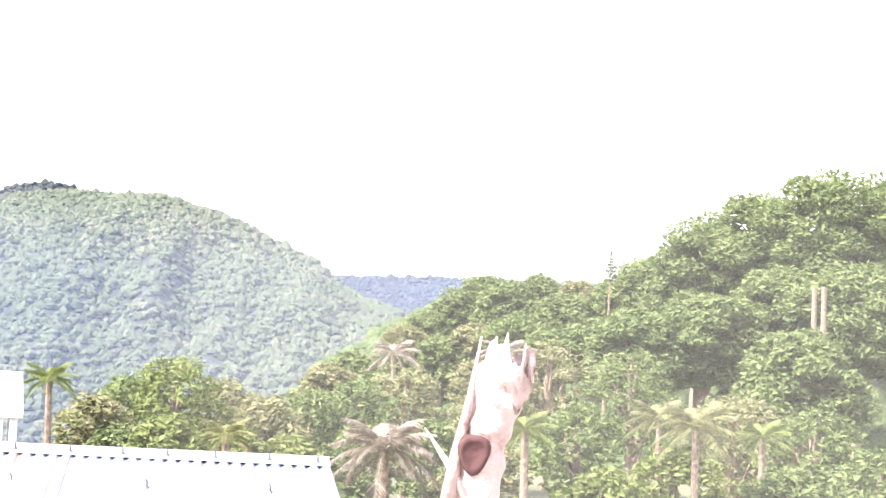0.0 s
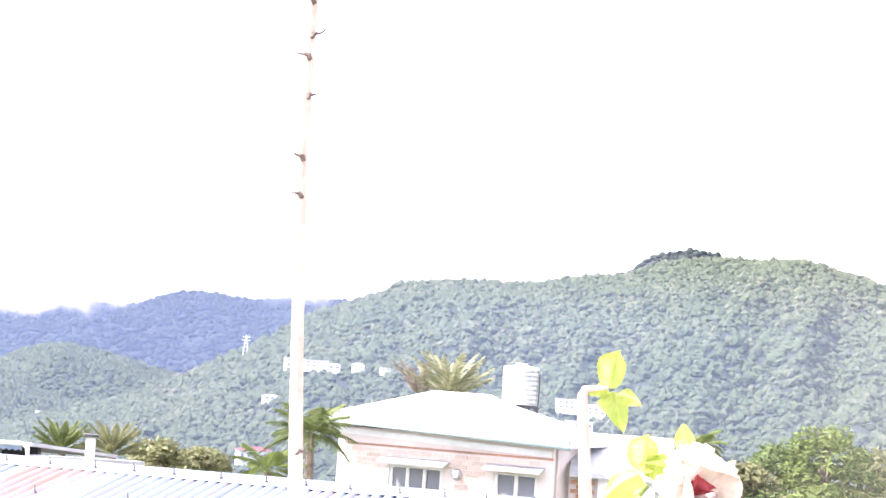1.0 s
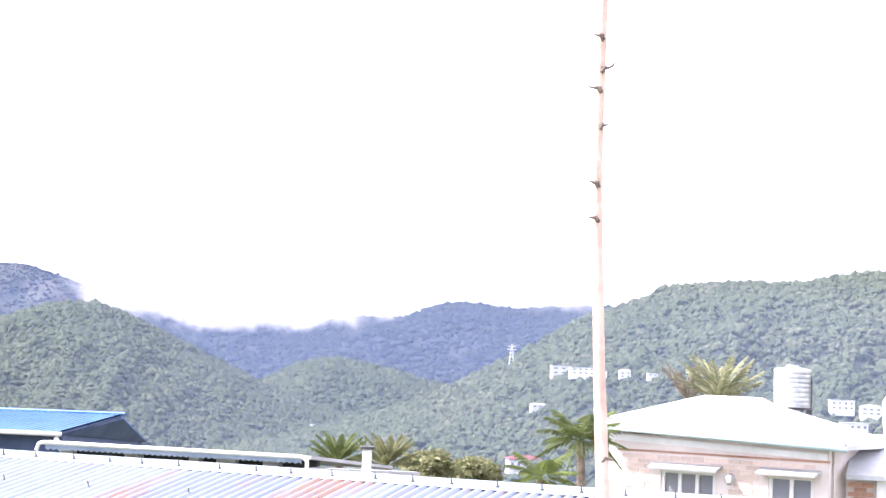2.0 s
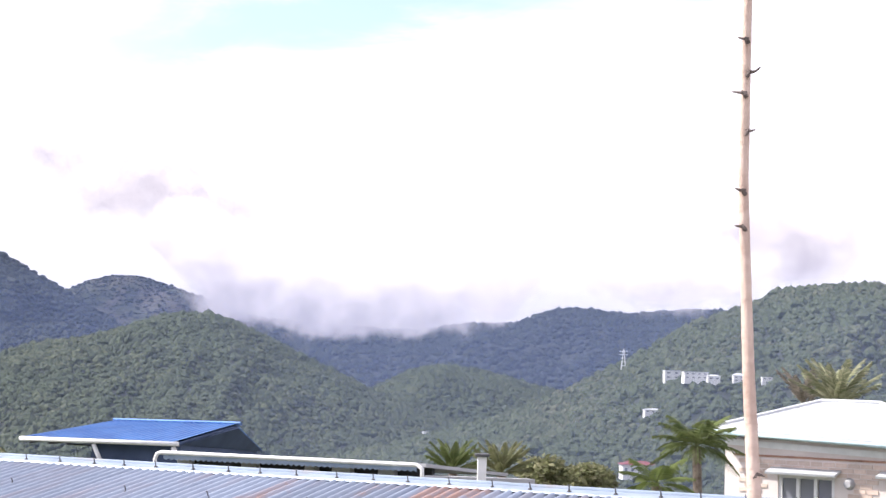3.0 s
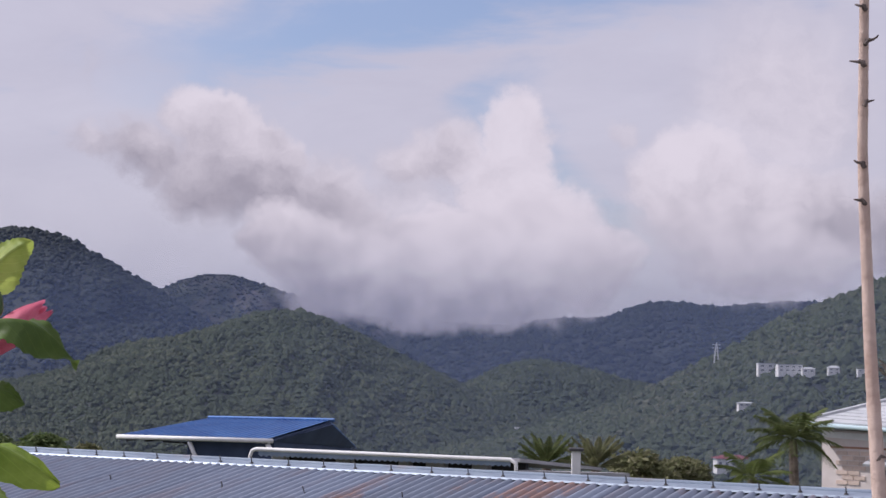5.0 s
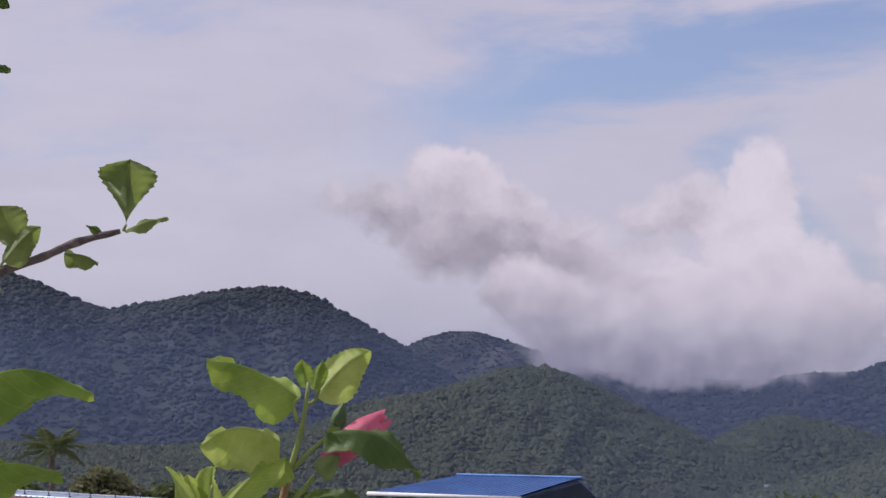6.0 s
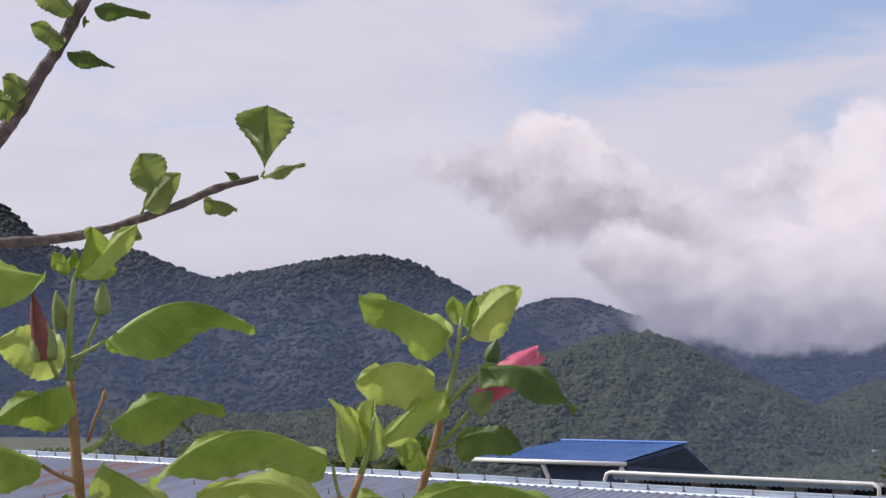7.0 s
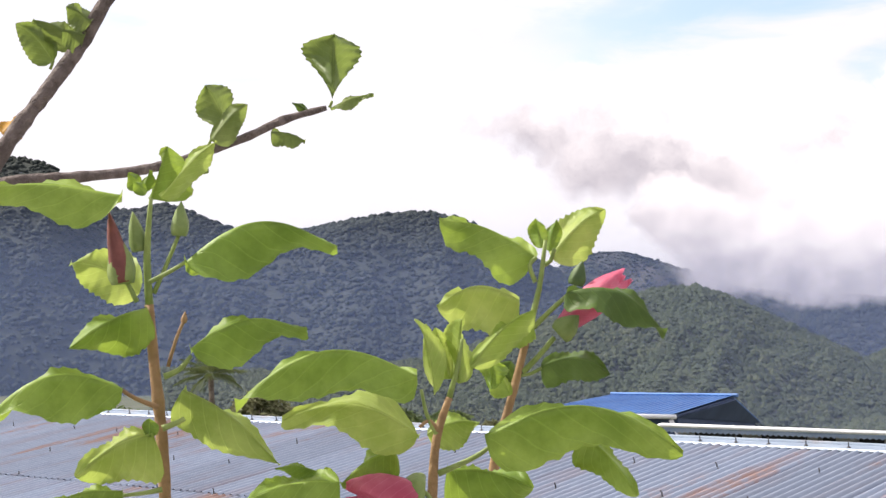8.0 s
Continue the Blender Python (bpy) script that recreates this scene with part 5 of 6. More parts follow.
def leaf(ob, base, tip, width, facing, fold, droop, mat, belly=0.66):
    """A toothed leaf from base to tip, folded along its midrib and arched."""
    a, b = local(ob, base), local(ob, tip)
    n = Vector(facing).normalized()
    if mat in (LEAF_HIB, LEAF_LIME):
        n = (n + Vector((0, 0, 0.35 * rng.uniform(0.2, 1.6)))).normalized()
    along = b - a
    length = along.length
    width = width * 1.22
    u = along.normalized()
    side = u.cross(n).normalized()
    n = side.cross(u).normalized()
    rows, cols = 34, 12
    fold = fold if mat in (PETAL_PALE, PETAL_RED) else (-2.1 * fold - 0.45) * rng.uniform(0.45, 1.15)
    ph = rng.uniform(0, 6.28)
    twist = rng.uniform(-0.9, 0.9)
    curl = rng.uniform(0.02, 0.13)
    vs, uv = [], []
    for i in range(rows + 1):
        s = i / rows
        w = 0.54 * width * (math.sin(math.pi * s**belly) ** (0.72 if belly < 1 else 1.0) * (1 - 0.18 * s**3) if 0 < s < 1 else 0.0)
        tw = twist * (s - 0.4)
        sd, nm = side * math.cos(tw) + n * math.sin(tw), n * math.cos(tw) - side * math.sin(tw)
        tooth = 1 + (0.07 * rng.uniform(0.4, 1.3) if i % 3 == 1 else (-0.035 if i % 3 == 2 else 0)) * min(1, s * 3) * (1.0 if s < 0.97 else 0)
        for j in range(cols + 1):
            q = 2 * j / cols - 1
            edge = q * w * (tooth if abs(q) > 0.95 else 1.0)
            arch = droop * length * (4 * s * (1 - s)) * 0.5
            lift = fold * (abs(q) ** 1.2 - 0.45 * abs(q) ** 3) * 1.5 * w + 0.15 * width * math.sin(s * 9 + ph + q * 1.5) * abs(q) + 0.02 * width * math.sin(s * 44) * abs(q)
            vs.append(a + u * (length * s) + sd * edge * (1 - 0.12 * abs(fold)) + nm * (lift * 0.95 - curl * length * s**3 * 0.8) + n * -arch + Vector((0, 0, 0.13 * length * math.sin(math.pi * s))))
            uv.append((s, j / cols))
    k = cols + 1
    fs = [(i * k + j, i * k + j + 1, (i + 1) * k + j + 1, (i + 1) * k + j) for i in range(rows) for j in range(cols)]
    lf = mesh_object("leaf" if mat not in (PETAL_PALE, PETAL_RED) else "petal", vs, fs, mat, ob, smooth=True)
    layer = lf.data.uv_layers.new(name="blade")
    for loop in lf.data.loops:
        layer.data[loop.index].uv = uv[loop.vertex_index]
    return lf


def bud(ob, name, base, tip, width, mat):
    """A pointed bud with lengthwise ridges."""
    a, b = local(ob, base), local(ob, tip)
    u = (b - a).normalized()
    x = u.orthogonal().normalized()
    y = u.cross(x)
    ln = (b - a).length
    vs, fs = [], []
    n, m = 15, 12
    for i in range(m + 1):
        s = i / m
        r = 0.5 * width * (math.sin(math.pi * (0.12 + 0.88 * s) ** 0.62) ** 0.8 if s < 1 else 0.02)
        for j in range(n):
            g = j * math.tau / n + s * 0.7
            rr_ = r * (1 + 0.10 * math.cos(5 * g))
            vs.append(a + u * ln * s + (x * math.cos(g) + y * math.sin(g)) * rr_)
    fs = [(i * n + j, i * n + (j + 1) % n, (i + 1) * n + (j + 1) % n, (i + 1) * n + j) for i in range(m) for j in range(n)]
    fs += [tuple(range(n))[::-1], tuple(range(m * n, m * n + n))]
    return mesh_object(name, vs, fs, mat, ob, smooth=True)


def furled(ob, name, base, tip, width, mat):
    """A closed flower: petals rolled round one another, flaring to a ragged mouth."""
    a, b = local(ob, base), local(ob, tip)
    u = (b - a).normalized()
    x = u.orthogonal().normalized()
    y = u.cross(x)
    ln = (b - a).length
    vs, fs, uv = [], [], []
    n, m = 44, 16
    for i in range(m + 1):
        s = i / m
        r = 0.5 * width * (0.45 + 0.75 * math.sin(math.pi * min(1, s * 0.62 + 0.08)))
        for j in range(n + 1):
            g = j / n * math.tau * 2.1
            spiral = 1 - 0.42 * j / n + 0.07 * math.sin(5 * g + s * 3)
            far_ = ln * s * (1 + 0.10 * math.sin(3.1 * g) * s)
            vs.append(a + u * far_ + (x * math.cos(g + s) + y * math.sin(g + s)) * r * spiral * (1 - 0.35 * s**4))
            uv.append((s, (j % 11) / 11))
    k = n + 1
    fs = [(i * k + j, i * k + j + 1, (i + 1) * k + j + 1, (i + 1) * k + j) for i in range(m) for j in range(n)]
    ob2 = mesh_object(name, vs, fs, mat, ob, "furled pink flower", smooth=True)
    layer = ob2.data.uv_layers.new(name="blade")
    for loop in ob2.data.loops:
        layer.data[loop.index].uv = uv[loop.vertex_index]
    return ob2


def bloom(ob, centre, facing, radius):
    """A fading bloom: pale petals round a red throat, with a column."""
    c = Vector(centre)
    n = Vector(facing).normalized()
    x = n.orthogonal().normalized()
    y = n.cross(x)
    for k in range(5):
        g = k * math.tau / 5 + 0.3
        d = x * math.cos(g) + y * math.sin(g)
        leaf(ob, c, c + d * radius * 0.85 + n * radius * 0.75, radius * 1.35, n * 0.9 - d * 0.4, 0.25, -0.25, PETAL_PALE)
        leaf(ob, c + n * 0.004, c + d * radius * 0.40 + n * (radius * 0.36 + 0.006), radius * 0.5, n * 0.9 - d * 0.4, 0.25, -0.2, PETAL_RED)
    stem(ob, "column", [c, c + n * radius * 0.5, c + n * radius * 0.9], [0.003, 0.002, 0.002], PALE_WOOD)
    bud(ob, "calyx", c - n * radius * 0.55, c + n * radius * 0.1, radius * 0.5, CALYX)


def split_trunk(ob, line, radius, splinter, spike, hole, facing):
    """A thick pale trunk torn off at the top, with splinters and a knot whose hollow is dark colour."""
    pts = [local(ob, p) for p in line]
    pts = [Vector((0, 0, 0.2))] + [p for p in pts if p.z > 0.35]
    bm = bmesh.new()
    fine, rad = [], []
    for i in range(len(pts) - 1):
        for k in range(8):
            fine.append(pts[i].lerp(pts[i + 1], k / 8))
            rad.append(radius * (1 + 0.07 * math.sin(len(fine) * 1.3)))
    fine.append(pts[-1])
    rad.append(radius * 0.75)
    tube(bm, fine, rad, 28)
    top = pts[-1]
    f = Vector(facing).normalized()
    h = local(ob, hole)
    for v in bm.verts:
        w = noise.noise(v.co * 60) * 0.10 + noise.noise(v.co * 170) * 0.06
        if v.co.z > top.z - 0.02:
            v.co.z += 0.018 * noise.noise(Vector((v.co.x * 240, v.co.y * 240, 3.1)))
        v.co += (v.co - fine[min(range(len(fine)), key=lambda q: (fine[q] - v.co).length_squared)]).normalized() * radius * w
    part("trunk", bm, PALE_WOOD, ob, "pale torn wood", True)
    for name, ln, r0 in (("splinter", splinter, radius * 0.36), ("splinter", spike, radius * 0.30)):
        q = [local(ob, p) + f * radius * 0.75 for p in ln]
        bm = bmesh.new()
        tube(bm, q, [r0 * (1 - 0.92 * i / (len(q) - 1)) for i in range(len(q))], 8)
        part(name, bm, PALE_WOOD, ob, smooth=True)
    bm = bmesh.new()
    x = Vector((0, 0, 1)).cross(f).normalized()
    y = f.cross(x)
    rings = []
    # closed, raised rings: the hole's darkness comes from the colour, not from depth
    for r, dz in ((0.42, 0.80), (0.38, 1.20), (0.30, 1.25), (0.26, 1.20), (0.04, 1.16)):
        rings.append([bm.verts.new(h + f * radius * dz + (x * math.cos(k * math.tau / 20) * 0.8 + y * math.sin(k * math.tau / 20)) * radius * r * 2.0 * (1 + 0.10 * math.sin(3 * k * math.tau / 20))) for k in range(20)])
    for p, q in zip(rings, rings[1:]):
        for k in range(20):
            bm.faces.new((p[k], p[(k + 1) % 20], q[(k + 1) % 20], q[k]))
    bm.faces.new(rings[-1])
    part("knot_hole", bm, HOLLOW, ob, "dark reddish knot, its hollow put in by colour", True)


plant_a = potted("hibiscus_plant", (-0.4042, 0.8461), "potted hibiscus with broad toothed leaves and red bud")
stem(plant_a, "stem", [(-0.3905, 0.8195, E -0.2693), (-0.3999, 0.8400, E -0.1673), (-0.4042, 0.8461, E -0.1082), (-0.4073, 0.8474, E -0.0745), (-0.4113, 0.8468, E -0.0410), (-0.4136, 0.8457, E -0.0129), (-0.4145, 0.8444, E +0.0123), (-0.4123, 0.8435, E +0.0404)], [0.0043, 0.0040, 0.0037, 0.0036, 0.0033, 0.0028, 0.0024, 0.0013], STEM_BROWN)
leaf(plant_a, (-0.4168, 0.8199, E +0.0400), (-0.4844, 0.7846, E +0.0430), 0.0256, (0.19, -0.74, 0.64), 0.35, 0.20, LEAF_HIB)
leaf(plant_a, (-0.4210, 0.8615, E +0.0414), (-0.4127, 0.8624, E +0.0684), 0.0210, (-0.04, -1.00, 0.05), 0.50, 0.15, LEAF_HIB)
leaf(plant_a, (-0.4080, 0.8454, E +0.0410), (-0.3820, 0.8534, E +0.0694), 0.0125, (0.42, -0.74, 0.53), 0.60, 0.15, LEAF_LIME)
leaf(plant_a, (-0.3916, 0.8383, E +0.0076), (-0.3213, 0.8642, E +0.0162), 0.0258, (0.29, -0.73, 0.61), 0.35, -0.22, LEAF_HIB)
leaf(plant_a, (-0.4262, 0.8619, E -0.0069), (-0.4573, 0.8464, E +0.0085), 0.0227, (-0.16, -0.98, 0.15), 0.25, 0.15, LEAF_LIME)
leaf(plant_a, (-0.4064, 0.8271, E -0.0147), (-0.4401, 0.8111, E -0.0347), 0.0240, (0.05, -0.97, 0.25), 0.60, 0.15, LEAF_HIB)
leaf(plant_a, (-0.4122, 0.8131, E -0.0540), (-0.4731, 0.7811, E -0.0682), 0.0270, (0.11, -0.82, 0.56), 0.35, -0.20, LEAF_HIB)
leaf(plant_a, (-0.3910, 0.8448, E -0.0347), (-0.3373, 0.8654, E -0.0246), 0.0242, (0.30, -0.77, 0.56), 0.35, -0.12, LEAF_HIB)
leaf(plant_a, (-0.3900, 0.8340, E -0.0544), (-0.3446, 0.8498, E -0.0906), 0.0234, (-0.08, -0.88, 0.46), 0.50, 0.15, LEAF_LIME)
leaf(plant_a, (-0.3947, 0.8092, E -0.0745), (-0.4270, 0.7925, E -0.0936), 0.0283, (-0.11, -0.96, 0.25), 0.40, 0.15, LEAF_LIME)
leaf(plant_a, (-0.3961, 0.8084, E -0.0763), (-0.3964, 0.8088, E -0.0676), 0.0071, (0.23, -0.89, 0.40), 0.35, 0.15, LEAF_HIB)
leaf(plant_a, (-0.4063, 0.8018, E -0.1012), (-0.4395, 0.7847, E -0.1084), 0.0218, (0.21, -0.80, 0.56), 0.35, 0.15, LEAF_HIB)
leaf(plant_a, (-0.4201, 0.8505, E +0.0453), (-0.4262, 0.8469, E +0.0537), 0.0075, (0.23, -0.89, 0.40), 0.35, 0.15, LEAF_HIB)
leaf(plant_a, (-0.4201, 0.8506, E +0.0439), (-0.4168, 0.8511, E +0.0553), 0.0063, (0.23, -0.89, 0.40), 0.35, 0.15, LEAF_HIB)
leaf(plant_a, (-0.4148, 0.8422, E +0.0417), (-0.4196, 0.8393, E +0.0492), 0.0057, (0.23, -0.89, 0.40), 0.35, 0.15, LEAF_HIB)
stem(plant_a, "leaf_stalk", [(-0.4095, 0.8363, E -0.0020), (-0.3999, 0.8403, E +0.0036), (-0.3928, 0.8432, E +0.0084)], [0.0013, 0.0011, 0.0010], STEM_GREEN)
stem(plant_a, "leaf_stalk", [(-0.4026, 0.8396, E -0.0486), (-0.3959, 0.8426, E -0.0450), (-0.3904, 0.8450, E -0.0381)], [0.0017, 0.0014, 0.0011], STEM_GREEN)
stem(plant_a, "leaf_stalk", [(-0.3987, 0.8294, E -0.0734), (-0.3926, 0.8322, E -0.0708), (-0.3889, 0.8338, E -0.0686)], [0.0017, 0.0014, 0.0011], STEM_GREEN)
stem(plant_a, "leaf_stalk", [(-0.4007, 0.8290, E -0.0631), (-0.4102, 0.8249, E -0.0592), (-0.4166, 0.8221, E -0.0549)], [0.0013, 0.0011, 0.0010], STEM_BROWN)
stem(plant_a, "leaf_stalk", [(-0.3936, 0.8185, E -0.1018), (-0.4020, 0.8146, E -0.1035), (-0.4128, 0.8095, E -0.1047)], [0.0014, 0.0011, 0.0008], STEM_GREEN)
stem(plant_a, "flower_stalk", [(-0.4116, 0.8465, E -0.0073), (-0.4059, 0.8485, E +0.0068), (-0.3996, 0.8503, E +0.0232)], [0.0013, 0.0011, 0.0010], STEM_GREEN)
stem(plant_a, "flower_stalk", [(-0.4150, 0.8341, E -0.0118), (-0.4187, 0.8322, E -0.0035), (-0.4219, 0.8306, E +0.0001)], [0.0014, 0.0011, 0.0010], STEM_GREEN)
stem(plant_a, "spent_stalk", [(-0.4049, 0.8496, E -0.0438), (-0.4013, 0.8513, E -0.0297), (-0.3978, 0.8528, E -0.0207)], [0.0010, 0.0009, 0.0009], STEM_BROWN)
bud(plant_a, "dry_tip", (-0.3980, 0.8527, E -0.0219), (-0.3973, 0.8529, E -0.0162), 0.0031, STEM_BROWN)
bud(plant_a, "flower_bud", (-0.4209, 0.8311, E -0.0021), (-0.4269, 0.8263, E +0.0326), 0.0098, BUD_RED)
bud(plant_a, "calyx", (-0.4218, 0.8329, E -0.0029), (-0.4245, 0.8300, E +0.0226), 0.0135, CALYX)
bud(plant_a, "flower_bud", (-0.3997, 0.8504, E +0.0215), (-0.3986, 0.8496, E +0.0389), 0.0088, CALYX)
bud(plant_a, "flower_bud", (-0.4198, 0.8474, E +0.0139), (-0.4228, 0.8447, E +0.0339), 0.0086, CALYX)
plant_b = potted("hibiscus_plant", (-0.2738, 0.8706), "potted hibiscus with pale young leaves and pink flower")
stem(plant_b, "stem", [(-0.2669, 0.8416, E -0.2662), (-0.2736, 0.8651, E -0.1522), (-0.2738, 0.8706, E -0.1071), (-0.2725, 0.8731, E -0.0792), (-0.2666, 0.8756, E -0.0585), (-0.2622, 0.8772, E -0.0405), (-0.2606, 0.8777, E -0.0294)], [0.0033, 0.0032, 0.0031, 0.0026, 0.0021, 0.0015, 0.0010], STEM_BROWN)
leaf(plant_b, (-0.2634, 0.8044, E -0.0467), (-0.3417, 0.7781, E -0.0549), 0.0266, (0.11, -0.82, 0.56), 0.45, -0.18, LEAF_HIB)
leaf(plant_b, (-0.2700, 0.8326, E -0.0748), (-0.3314, 0.8136, E -0.0659), 0.0244, (0.12, -0.88, 0.46), 0.35, -0.12, LEAF_LIME)
leaf(plant_b, (-0.2797, 0.8817, E -0.0770), (-0.2545, 0.8884, E -0.0700), 0.0175, (0.23, -0.89, 0.40), 0.35, 0.15, LEAF_LIME)
leaf(plant_b, (-0.2591, 0.8882, E -0.0434), (-0.2284, 0.8951, E -0.0139), 0.0147, (0.53, -0.76, 0.38), 0.60, 0.15, LEAF_LIME)
leaf(plant_b, (-0.2621, 0.8770, E -0.0516), (-0.2595, 0.8779, E -0.0200), 0.0162, (0.44, -0.90, 0.05), 0.70, 0.15, LEAF_LIME)
leaf(plant_b, (-0.2662, 0.8760, E -0.0494), (-0.2735, 0.8743, E -0.0239), 0.0111, (0.23, -0.89, 0.40), 0.70, 0.15, LEAF_LIME)
leaf(plant_b, (-0.2713, 0.8641, E -0.0568), (-0.2811, 0.8619, E -0.0201), 0.0088, (-0.29, -0.94, 0.16), 0.80, 0.15, LEAF_LIME)
leaf(plant_b, (-0.2720, 0.8744, E -0.0544), (-0.2784, 0.8730, E -0.0217), 0.0072, (0.23, -0.89, 0.40), 0.80, 0.15, LEAF_LIME)
leaf(plant_b, (-0.2449, 0.8595, E -0.0766), (-0.1513, 0.8758, E -0.0789), 0.0310, (0.26, -0.83, 0.50), 0.30, -0.16, LEAF_HIB)
leaf(plant_b, (-0.2724, 0.8928, E -0.0944), (-0.2296, 0.9019, E -0.1040), 0.0342, (0.41, -0.78, 0.48), 0.40, 0.15, LEAF_HIB)
leaf(plant_b, (-0.2016, 0.8888, E -0.0767), (-0.1751, 0.8909, E -0.1053), 0.0184, (0.52, -0.81, 0.26), 0.50, 0.15, LEAF_HIB)
leaf(plant_b, (-0.2860, 0.8483, E -0.0834), (-0.3120, 0.8393, E -0.0967), 0.0212, (0.04, -0.94, 0.35), 0.35, 0.15, LEAF_HIB)
leaf(plant_b, (-0.3053, 0.8204, E -0.0964), (-0.3480, 0.8044, E -0.1052), 0.0223, (0.21, -0.80, 0.56), 0.35, 0.15, LEAF_HIB)
leaf(plant_b, (-0.3186, 0.8270, E -0.0920), (-0.3374, 0.8205, E -0.0900), 0.0070, (0.23, -0.89, 0.40), 0.35, 0.15, LEAF_HIB)
leaf(plant_b, (-0.3108, 0.8290, E -0.0986), (-0.3149, 0.8284, E -0.0901), 0.0059, (0.23, -0.89, 0.40), 0.35, 0.15, LEAF_HIB)
leaf(plant_b, (-0.2549, 0.9201, E -0.0410), (-0.2560, 0.9195, E -0.0555), 0.0146, (0.23, -0.89, 0.40), 0.35, 0.15, LEAF_HIB)
stem(plant_b, "leaf_stalk", [(-0.2714, 0.8722, E -0.0956), (-0.2621, 0.8750, E -0.0915), (-0.2528, 0.8776, E -0.0868), (-0.2461, 0.8795, E -0.0819)], [0.0017, 0.0014, 0.0013, 0.0010], STEM_GREEN)
stem(plant_b, "leaf_stalk", [(-0.2674, 0.8540, E -0.0754), (-0.2720, 0.8532, E -0.0660), (-0.2748, 0.8529, E -0.0538)], [0.0011, 0.0010, 0.0008], STEM_GREEN)
stem(plant_b, "leaf_stalk", [(-0.2667, 0.8542, E -0.0740), (-0.2707, 0.8534, E -0.0686), (-0.2753, 0.8520, E -0.0721)], [0.0011, 0.0010, 0.0008], STEM_BROWN)
furled(plant_b, "pink_flower", (-0.2752, 0.8497, E -0.1037), (-0.3057, 0.8409, E -0.1021), 0.0174, PETAL_PINK)
bud(plant_b, "calyx", (-0.2726, 0.8527, E -0.1023), (-0.2861, 0.8489, E -0.1017), 0.0164, CALYX)
stem(plant_b, "flower_stalk", [(-0.2696, 0.8559, E -0.1092), (-0.2718, 0.8557, E -0.1052), (-0.2744, 0.8552, E -0.1028)], [0.0012, 0.0012, 0.0012], STEM_GREEN)
plant_c = potted("hibiscus_plant", (-0.2758, 1.0154), "potted hibiscus with furled pink flower and dark leaves")
stem(plant_c, "stem", [(-0.2696, 0.9796, E -0.3047), (-0.2767, 1.0094, E -0.1567), (-0.2758, 1.0151, E -0.1032), (-0.2699, 1.0182, E -0.0761), (-0.2638, 1.0204, E -0.0520), (-0.2575, 1.0220, E -0.0262), (-0.2511, 1.0229, E -0.0003), (-0.2474, 1.0224, E +0.0271)], [0.0039, 0.0036, 0.0034, 0.0032, 0.0029, 0.0026, 0.0021, 0.0013], STEM_BROWN)
leaf(plant_c, (-0.2525, 1.0219, E +0.0174), (-0.3064, 1.0080, E +0.0400), 0.0317, (0.11, -0.82, 0.56), 0.30, 0.10, LEAF_HIB)
leaf(plant_c, (-0.2523, 1.0627, E +0.0183), (-0.2200, 1.0667, E +0.0477), 0.0236, (0.42, -0.84, 0.35), 0.45, 0.15, LEAF_LIME)
leaf(plant_c, (-0.2539, 1.0418, E +0.0233), (-0.2562, 1.0402, E +0.0414), 0.0099, (0.23, -0.89, 0.40), 0.35, 0.15, LEAF_HIB)
leaf(plant_c, (-0.2513, 1.0525, E +0.0221), (-0.2468, 1.0523, E +0.0411), 0.0087, (0.23, -0.89, 0.40), 0.35, 0.15, LEAF_HIB)
leaf(plant_c, (-0.2560, 0.9915, E -0.0080), (-0.3010, 0.9810, E -0.0110), 0.0350, (0.03, -0.89, 0.45), 0.50, -0.25, LEAF_LIME)
leaf(plant_c, (-0.2323, 1.0062, E -0.0034), (-0.1768, 1.0152, E -0.0245), 0.0254, (0.25, -0.56, 0.79), 0.35, -0.15, LEAF_DARK)
leaf(plant_c, (-0.2502, 1.0233, E -0.0455), (-0.2110, 1.0303, E -0.0492), 0.0214, (0.30, -0.77, 0.56), 0.35, -0.15, LEAF_DARK)
leaf(plant_c, (-0.2747, 1.0177, E -0.0617), (-0.2669, 1.0199, E -0.0423), 0.0155, (0.23, -0.89, 0.40), 0.35, 0.15, LEAF_DARK)
leaf(plant_c, (-0.2626, 0.9999, E -0.0610), (-0.2741, 0.9978, E -0.0421), 0.0127, (0.23, -0.89, 0.40), 0.35, 0.15, LEAF_HIB)
leaf(plant_c, (-0.2493, 0.9827, E -0.0170), (-0.2714, 0.9779, E -0.0294), 0.0187, (0.23, -0.89, 0.40), 0.50, 0.15, LEAF_HIB)
stem(plant_c, "flower_stalk", [(-0.2559, 1.0223, E -0.0246), (-0.2448, 1.0244, E -0.0132), (-0.2343, 1.0262, E -0.0036), (-0.2298, 1.0268, E +0.0029)], [0.0016, 0.0015, 0.0013, 0.0011], STEM_GREEN)
stem(plant_c, "flower_stalk", [(-0.2606, 1.0211, E -0.0487), (-0.2527, 1.0229, E -0.0407), (-0.2426, 1.0249, E -0.0287)], [0.0018, 0.0016, 0.0015], STEM_GREEN)
stem(plant_c, "leaf_stalk", [(-0.2533, 1.0223, E +0.0029), (-0.2564, 1.0213, E +0.0126), (-0.2525, 1.0219, E +0.0174)], [0.0015, 0.0013, 0.0011], STEM_GREEN)
stem(plant_c, "leaf_stalk", [(-0.2533, 1.0423, E +0.0134), (-0.2485, 1.0432, E +0.0161), (-0.2461, 1.0433, E +0.0233)], [0.0015, 0.0013, 0.0012], STEM_GREEN)
